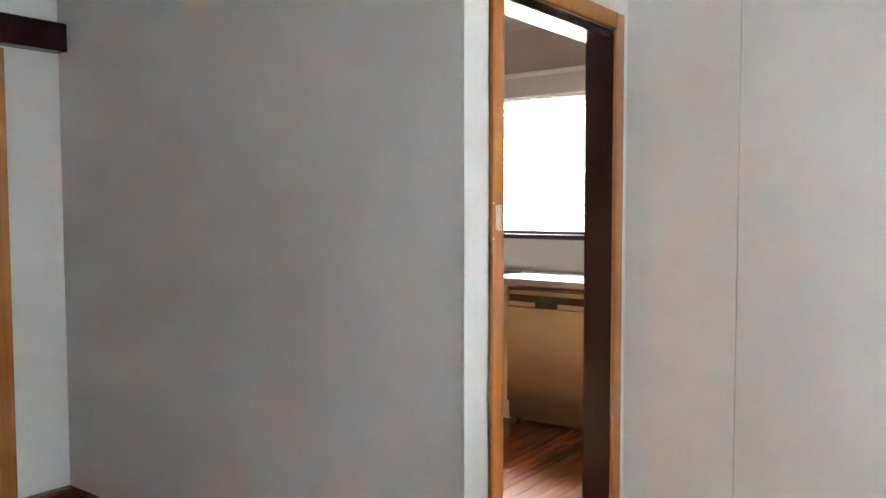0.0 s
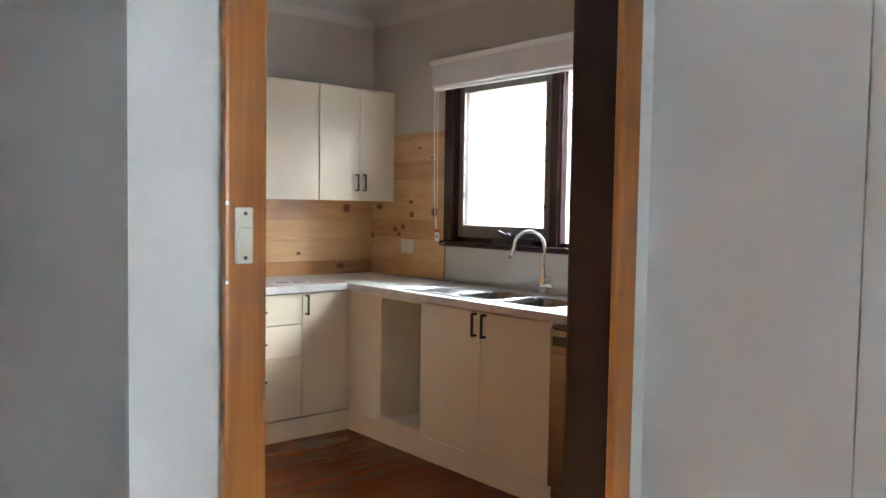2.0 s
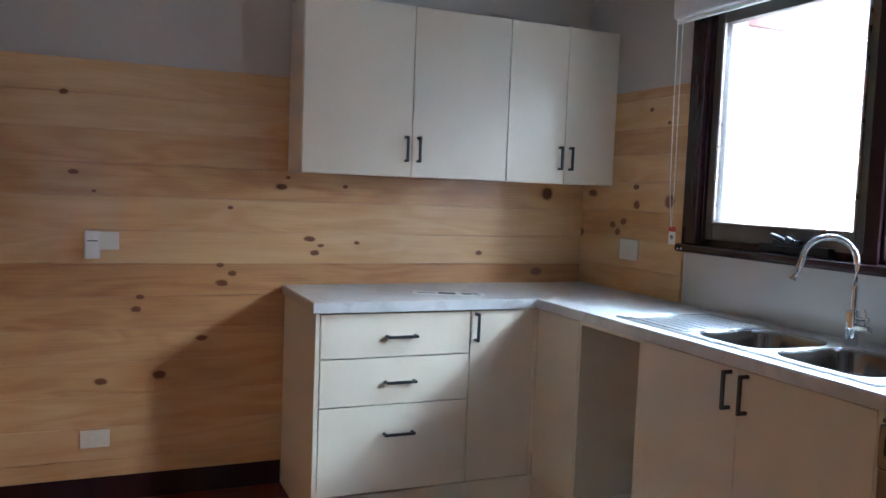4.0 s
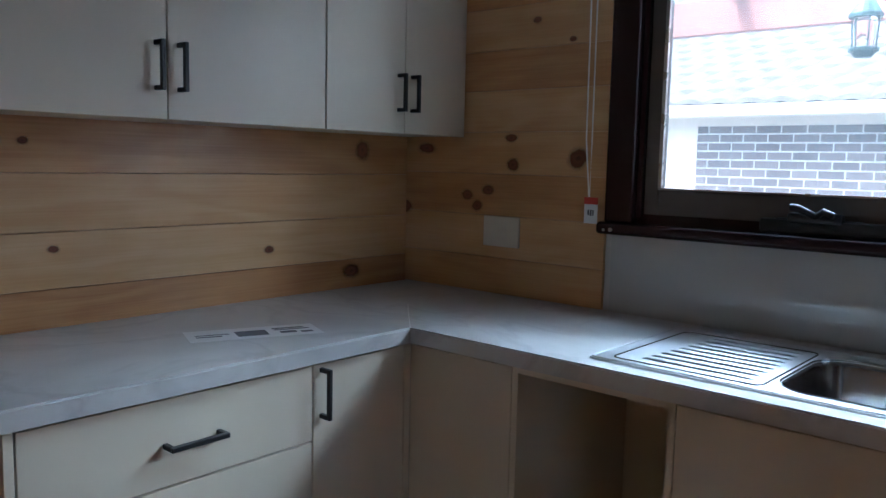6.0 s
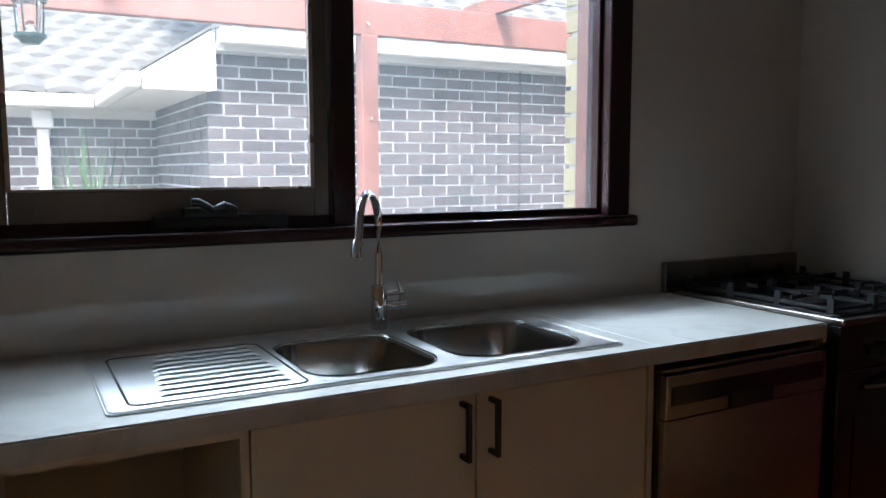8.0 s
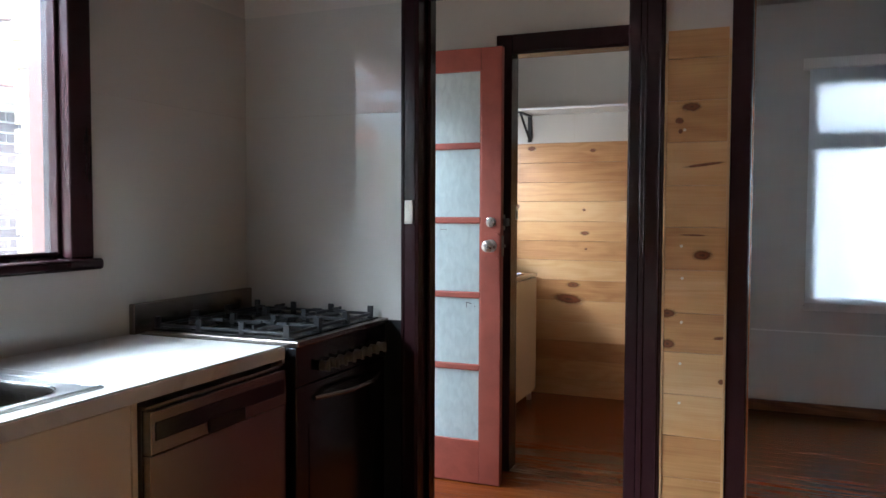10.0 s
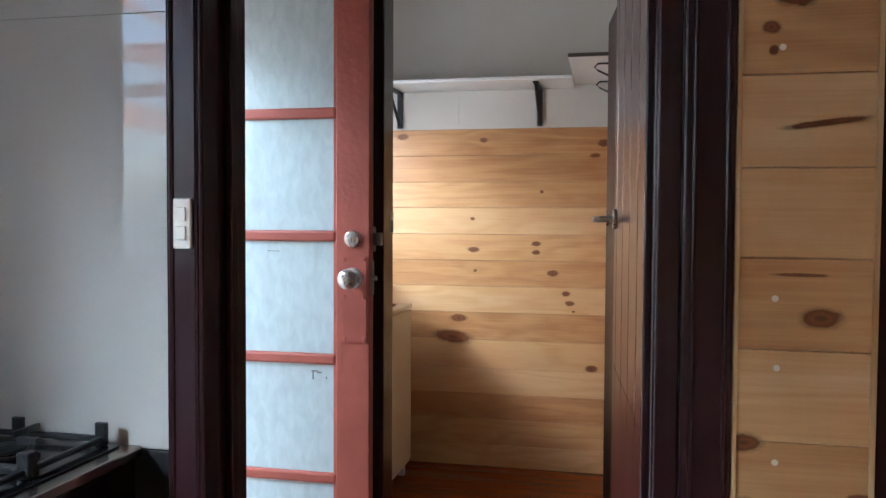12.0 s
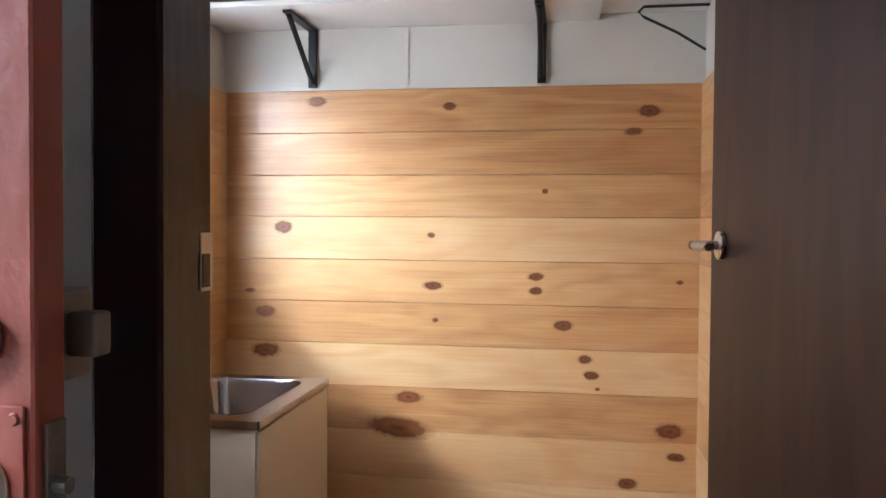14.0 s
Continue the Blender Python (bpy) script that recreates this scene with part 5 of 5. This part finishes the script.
def tiles(x0, x1, y0, z0, rows, cols, slope, name):
    bm = bmesh.new()
    w, l = (x1 - x0) / cols, 0.33
    for j in range(rows):
        for i in range(cols):
            x = x0 + i * w + (w / 2 if j % 2 else 0)
            y, z = y0 + j * l * math.cos(slope), z0 + j * l * math.sin(slope)
            vs = []
            for k in range(5):
                t = k / 4
                h = 0.040 * math.sin(math.pi * t)
                vs.append((bm.verts.new((x + t * w * 0.98, y, z + h + 0.02)), bm.verts.new((x + t * w * 0.98, y + l * 1.06 * math.cos(slope), z + l * 1.06 * math.sin(slope) + h - 0.0))))
            for (a, b), (c, d) in zip(vs, vs[1:]):
                bm.faces.new((a, c, d, b))
            lo = [bm.verts.new((v[0].co.x, v[0].co.y, v[0].co.z - 0.05)) for v in vs]
            for k in range(4):
                bm.faces.new((lo[k], lo[k + 1], vs[k + 1][0], vs[k][0]))
    part(name, bm, ROOF, nb, kind="stuff")


tiles(-6.0, NX + 1.2, NR - 0.32, 1.965, 16, 31, radians(23), "roof_tiles")
tiles(NX - 0.0, 12.0, NF - 0.22, 2.29, 14, 32, radians(23), "roof_tiles")
part("roof_deck", B((-6, NX - 0.4, NR + 0.0, NR + 4.6, 2.00, 2.02)), ROOF, nb)

# plant at the foot of the far wall
plant = thing("strap_leaf_plant", "clump of green strap leaves against the brick wall", "plant", (1.62, 5.75, GZ))
bm = bmesh.new()
rnd = random.Random(11)
for k in range(70):
    a, ln, bend = rnd.uniform(0, 6.28), rnd.uniform(1.65, 2.25), rnd.uniform(0.1, 0.6)
    w = rnd.uniform(0.018, 0.032)
    px, py = 1.62 + rnd.uniform(-0.12, 0.12), 5.75 + rnd.uniform(-0.1, 0.1)
    side = (-math.sin(a) * w, math.cos(a) * w)
    prev = None
    for i in range(6):
        t = i / 5
        x, y, z = px + math.cos(a) * bend * t * t, py + math.sin(a) * bend * 0.5 * t * t, GZ + ln * (t - 0.25 * bend * t * t)
        s = 1 - t * 0.92
        cur = (bm.verts.new((x - side[0] * s, y - side[1] * s, z)), bm.verts.new((x + side[0] * s, y + side[1] * s, z)))
        if prev:
            bm.faces.new((prev[0], prev[1], cur[1], cur[0]))
        prev = cur
part("leaves", bm, LEAF, plant, kind="stuff")

# pergola
pg = tagged(new("pergola"), "faded pink painted timber pergola along the house", "pergola")
part("post", B((2.945, 3.055, 2.70, 2.81, GZ, 2.135), bevel=0.006), PERGOLA, pg)
part("post", B((-2.95, -2.84, 2.70, 2.81, GZ, 2.135), bevel=0.006), PERGOLA, pg)
part("post", B((6.6, 6.71, 2.70, 2.81, GZ, 2.135), bevel=0.006), PERGOLA, pg)
part("beam", B((-3.0, 8.0, 2.72, 2.79, 2.136, 2.345), bevel=0.005), PERGOLA, pg)
for x in (-1.3, 0.05, 1.40, 2.75, 3.93, 5.2, 6.5):
    part("rafter", B((x, x + 0.05, 0.25, 3.15, 2.346, 2.46), bevel=0.004), PERGOLA, pg)
for y in (1.1, 1.9):
    part("batten", B((-3.0, 8.0, y, y + 0.04, 2.461, 2.495), bevel=0.003), PERGOLA, pg)
part("bolt", cyl(0.012, (2.99, 2.715, 2.2), (2.99, 2.70, 2.2), seg=12), NICKEL, pg)
part("bolt", cyl(0.012, (3.0, 2.698, 1.62), (3.0, 2.685, 1.62), seg=12), NICKEL, pg)
wr = tube([(-3, 2.2, 2.33), (2.5, 2.15, 2.30), (8, 2.2, 2.33)], 0.004, None, 6)
tube([(-3, 1.75, 2.33), (2.5, 1.7, 2.31), (8, 1.75, 2.33)], 0.004, wr, 6)
part("wire", wr, NICKEL, pg)

lan = thing("hanging_lantern", "weathered green metal lantern hanging under the pergola", "lantern", (1.08, 1.56, 2.345))
LXX, LYY, LZ = 1.08, 1.56, 1.80
part("chain", tube([(LXX, LYY, LZ + 0.27), (LXX, LYY, 2.46)], 0.005, None, 8), LANTERN, lan)
cap = cyl(0.028, (LXX, LYY, LZ + 0.225), (LXX, LYY, LZ + 0.28), r2=0.02, seg=16, bevel=0.004)
cyl(0.062, (LXX, LYY, LZ + 0.165), (LXX, LYY, LZ + 0.225), cap, r2=0.028, seg=16)
cyl(0.066, (LXX, LYY, LZ + 0.150), (LXX, LYY, LZ + 0.165), cap, seg=16)
part("cap", cap, LANTERN, lan)
rods = bmesh.new()
for k in range(6):
    a = 2 * math.pi * k / 6
    cyl(0.0035, (LXX + 0.045 * math.cos(a), LYY + 0.045 * math.sin(a), LZ + 0.03), (LXX + 0.052 * math.cos(a), LYY + 0.052 * math.sin(a), LZ + 0.15), rods, seg=6)
part("rods", rods, LANTERN, lan)
part("globe", cyl(0.036, (LXX, LYY, LZ + 0.032), (LXX, LYY, LZ + 0.148), r2=0.044, seg=16), GLASS, lan)
bs = cyl(0.058, (LXX, LYY, LZ + 0.012), (LXX, LYY, LZ + 0.030), seg=16, bevel=0.003)
cyl(0.03, (LXX, LYY, LZ - 0.01), (LXX, LYY, LZ + 0.012), bs, r2=0.05, seg=16)
part("base", bs, LANTERN, lan)


# garden trees to the west, seen mirrored in the glossy panel
def tree(x, y, h, seed, label):
    t = thing("tree", label, "tree", (x, y, GZ), "garden trees")
    rnd = random.Random(seed)
    tr = tube([(x, y, GZ), (x + 0.05, y, GZ + h * 0.35), (x - 0.03, y + 0.05, GZ + h * 0.7), (x, y, GZ + h * 0.9)], 0.09, None, 8)
    for k in range(7):
        a = rnd.uniform(0, 6.28)
        z = GZ + h * rnd.uniform(0.3, 0.75)
        tube([(x, y, z), (x + math.cos(a) * h * 0.14, y + math.sin(a) * h * 0.14, z + h * 0.1), (x + math.cos(a) * h * 0.24, y + math.sin(a) * h * 0.24, z + h * 0.15)], 0.03, tr, 6)
    part("trunk", tr, BARK, t)
    bm = bmesh.new()
    for k in range(1600):
        u = rnd.random()
        z = GZ + h * (0.22 + 0.78 * u)
        rad = h * 0.26 * (1 - u) ** 0.6 * rnd.uniform(0.3, 1.15)
        a = rnd.uniform(0, 6.28)
        c = Vector((x + rad * math.cos(a), y + rad * math.sin(a), z))
        d = Vector((rnd.uniform(-1, 1), rnd.uniform(-1, 1), rnd.uniform(-1, 0.4))).normalized() * rnd.uniform(0.10, 0.2)
        s = d.cross(Vector((rnd.uniform(-1, 1), rnd.uniform(-1, 1), 1))).normalized() * 0.05
        bm.faces.new([bm.verts.new(p) for p in (c, c + d * 0.5 + s, c + d, c + d * 0.5 - s)])
    part("crown", bm, LEAF, t, kind="stuff")


tree(-9.2, 6.3, 3.7, 1, "conical dark green garden tree")
tree(-8.0, 5.3, 2.3, 2, "low leafy green shrub in the garden")
tree(-9.6, 7.3, 2.5, 3, "rounded leafy green shrub in the garden")
tree(-7.2, 4.6, 2.1, 4, "small leafy green shrub in the garden")
fence = tagged(new("fence"), "grey paling fence along the garden", "fence")
part("rails", B((-12.1, -12.05, 0.3, 14, 0.9, 1.0), (-12.1, -12.05, 0.3, 14, 0.0, 0.1)), MORTAR, fence)
pal = bmesh.new()
for k in range(130):
    B((-12.04, -12.02, 0.3 + k * 0.105, 0.395 + k * 0.105, GZ, 1.25 + 0.01 * math.sin(k * 1.7)), bm=pal)
part("palings", pal, MORTAR, fence, kind="stuff")

# ---------- knots ----------
KNOTS_WEST = [(-1.606, 1.344, 0.022, 0.014), (-1.578, 1.386, 0.01, 0.008), (-1.31, 1.355, 0.011, 0.009), (-1.473, 1.11, 0.024, 0.013), (-1.42, 1.08, 0.015, 0.008), (-1.448, 1.046, 0.02, 0.013), (-1.87, 0.99, 0.015, 0.01), (-1.817, 0.953, 0.017, 0.012), (-1.862, 0.911, 0.024, 0.014), (-2.198, 0.854, 0.016, 0.01), (-2.214, 0.802, 0.018, 0.013), (-2.35, 0.497, 0.024, 0.015), (-2.115, 0.514, 0.025, 0.018), (-2.458, 1.374, 0.018, 0.011), (-2.38, 1.298, 0.008, 0.007), (-1.83, 1.244, 0.012, 0.008), (-1.943, 0.669, 0.023, 0.013), (-0.61, 1.05, 0.016, 0.012), (-0.275, 0.956, 0.031, 0.022), (-0.229, 1.359, 0.026, 0.033), (-2.495, 1.695, 0.016, 0.011), (-1.248, 1.094, 0.013, 0.009)]
KNOTS_NORTH = [(0.108, 1.373, 0.036, 0.018), (0.469, 1.407, 0.02, 0.013), (0.479, 1.323, 0.021, 0.021), (0.718, 1.346, 0.03, 0.031), (0.295, 1.22, 0.022, 0.017), (0.382, 1.239, 0.022, 0.017), (0.337, 1.186, 0.019, 0.018), (0.009, 1.167, 0.03, 0.024), (0.685, 1.697, 0.012, 0.008), (0.555, 1.765, 0.014, 0.01)]
KNOTS_LAUNDRY = [(-0.336, 1.778, 0.028, 0.017), (-0.789, 1.754, 0.019, 0.013), (-1.429, 1.729, 0.032, 0.02), (-1.381, 1.665, 0.025, 0.012), (-1.104, 1.475, 0.009, 0.009), (-0.216, 1.354, 0.028, 0.023), (-0.729, 1.33, 0.011, 0.009), (-0.736, 1.162, 0.03, 0.015), (-1.076, 1.197, 0.023, 0.013), (-1.076, 1.151, 0.02, 0.013), (-1.529, 1.186, 0.01, 0.007), (-0.151, 1.065, 0.033, 0.019), (-0.098, 1.136, 0.017, 0.008), (-0.746, 1.048, 0.009, 0.008), (-1.166, 1.04, 0.027, 0.017), (-0.155, 0.931, 0.045, 0.025), (-1.237, 0.932, 0.02, 0.015), (-1.257, 0.881, 0.021, 0.014), (-1.277, 0.837, 0.007, 0.006), (-0.655, 0.787, 0.042, 0.021), (-0.623, 0.683, 0.096, 0.035), (-1.505, 0.71, 0.038, 0.025), (-1.525, 0.628, 0.026, 0.014), (-1.373, 0.536, 0.029, 0.018)]
KNOTS_EAST = [(-1.736, 1.653, 0.026, 0.015), (-1.699, 1.61, 0.012, 0.01), (-1.703, 1.576, 0.006, 0.008), (-1.777, 1.467, 0.052, 0.005), (-1.749, 1.241, 0.037, 0.003), (-1.777, 1.177, 0.027, 0.016), (-1.671, 0.984, 0.024, 0.014), (-1.673, 0.884, 0.02, 0.016), (-1.834, 0.911, 0.015, 0.005), (-1.842, 0.77, 0.009, 0.01)]
filled = bmesh.new()
for y, z in ((-1.712, 1.205), (-1.716, 1.10), (-1.716, 0.956), (-1.714, 0.82), (-1.716, 1.58), (-1.713, 0.69)):
    cyl(0.005, (KE - 0.0115, y, z), (KE - 0.0128, y, z), filled, seg=10)
part("filled_holes", filled, CREAM, wall_east_kitchen, "pale filled screw holes", kind="stuff")
knots("knots", "x", 0.012, KNOTS_WEST, wall_west, 1)
knots("knots", "y", -0.012, KNOTS_NORTH, wall_north, -1)
knots("knots", "x", LE - 0.012, KNOTS_LAUNDRY, wall_laundry_end, -1)
knots("knots", "x", KE - 0.012, KNOTS_EAST, wall_east_kitchen, -1)


# ---------- pieces of walls and floors ----------
def lining(parent, axis, pos, out, a0, a1, levels):
    for z1, z0 in zip(levels, levels[1:]):
        part("pine_board", board(axis, pos, out, a0, a1, z0, z1), PINE, parent)


lv_w = [1.833, 1.695, 1.554, 1.417, 1.279, 1.136, 0.996, 0.857, 0.718, 0.579, 0.440, 0.301, 0.162, 0.085]
lining(wall_west, "x", 0.012, 1, -2.849, -0.0125, lv_w)
lv_n = [1.864, 1.815, 1.683, 1.557, 1.426, 1.292, 1.157, 1.02, 0.902]
lining(wall_north, "y", -0.012, -1, 0.0005, 0.816, lv_n)
lv_e = [1.90, 1.808, 1.674, 1.54, 1.401, 1.266, 1.127, 0.987, 0.857, 0.718, 0.580, 0.441, 0.302, 0.163, 0.024]
lining(wall_east_kitchen, "x", KE - 0.012, -1, -1.8465, -1.6605, lv_e)
lv_l = [1.815, 1.672, 1.529, 1.390, 1.246, 1.104, 0.963, 0.820, 0.671, 0.515, 0.375, 0.235, 0.095, FZ]
lining(wall_laundry_end, "x", LE - 0.012, -1, -1.5995, -0.0005, lv_l)
lining(wall_laundry_south, "y", -1.588, 1, LW1 + 0.02, LE - 0.0125, lv_l)
lining(wall_north, "y", -0.012, -1, LW1 + 0.02, 5.11, lv_l)
lining(wall_north, "y", -0.012, -1, 6.21, LE - 0.0125, lv_l)
lining(wall_north, "y", -0.012, -1, 5.11, 6.21, [1.212, 1.104, 0.963, 0.820, 0.671, 0.515, 0.375, 0.235, 0.095, FZ])

for x0, x1, y0, y1 in ((0.0, VW - 0.012, -2.849, -0.001), (VW, LE, -1.6, -0.001)):
    n = int((x1 - x0) / 0.085) + 1
    for k in range(n):
        a = x0 + k * 0.085
        b = min(a + 0.0838, x1)
        if b - a > 0.01:
            part("floor_board", B((a, b, y0, y1, FZ - 0.019, FZ), bevel=0.0012, seg=1), FLOOR, floor)
for k in range(int((6.62 - LX + 0.12) / 0.085) + 1):
    a = LX - 0.12 + k * 0.085
    b = min(a + 0.0838, 6.62)
    top_y = GS - 0.001 if b < VW - 0.012 else NL - 0.001
    if b - a > 0.01:
        part("floor_board", B((a, b, -7.37, top_y, FZ - 0.019, FZ), bevel=0.0012, seg=1), FLOOR, floor)
for k in range(10):
    part("floor_board", B((-0.6 + k * 0.16, -0.6 + k * 0.16 + 0.158, -4.4, -3.15, FZ - 0.019, FZ)), FLOOR, floor)
part("floor_board", B((VW - 0.0115, VW - 0.0005, -2.757, -1.924, FZ - 0.019, FZ)), FLOOR, floor)
part("floor_board", B((VW - 0.0115, VW - 0.0005, -1.538, -0.776, FZ - 0.019, FZ)), FLOOR, floor)

brick_wall(wall_north, "x", 2.656, -1, 0.152, 0.262, 1.06, 2.25, CREAMBRICK, 40, bl=0.23, depth=0.22)
brick_wall(nb, "y", NF, -1, NX, 7.6, 0.38, 2.18, BRICK, 300)
brick_wall(nb, "y", NR, -1, -1.6, NX, 0.72, 1.86, BRICK, 200)
brick_wall(nb, "x", NX, -1, NF + 0.101, NR, 0.38, 1.88, BRICK, 160)
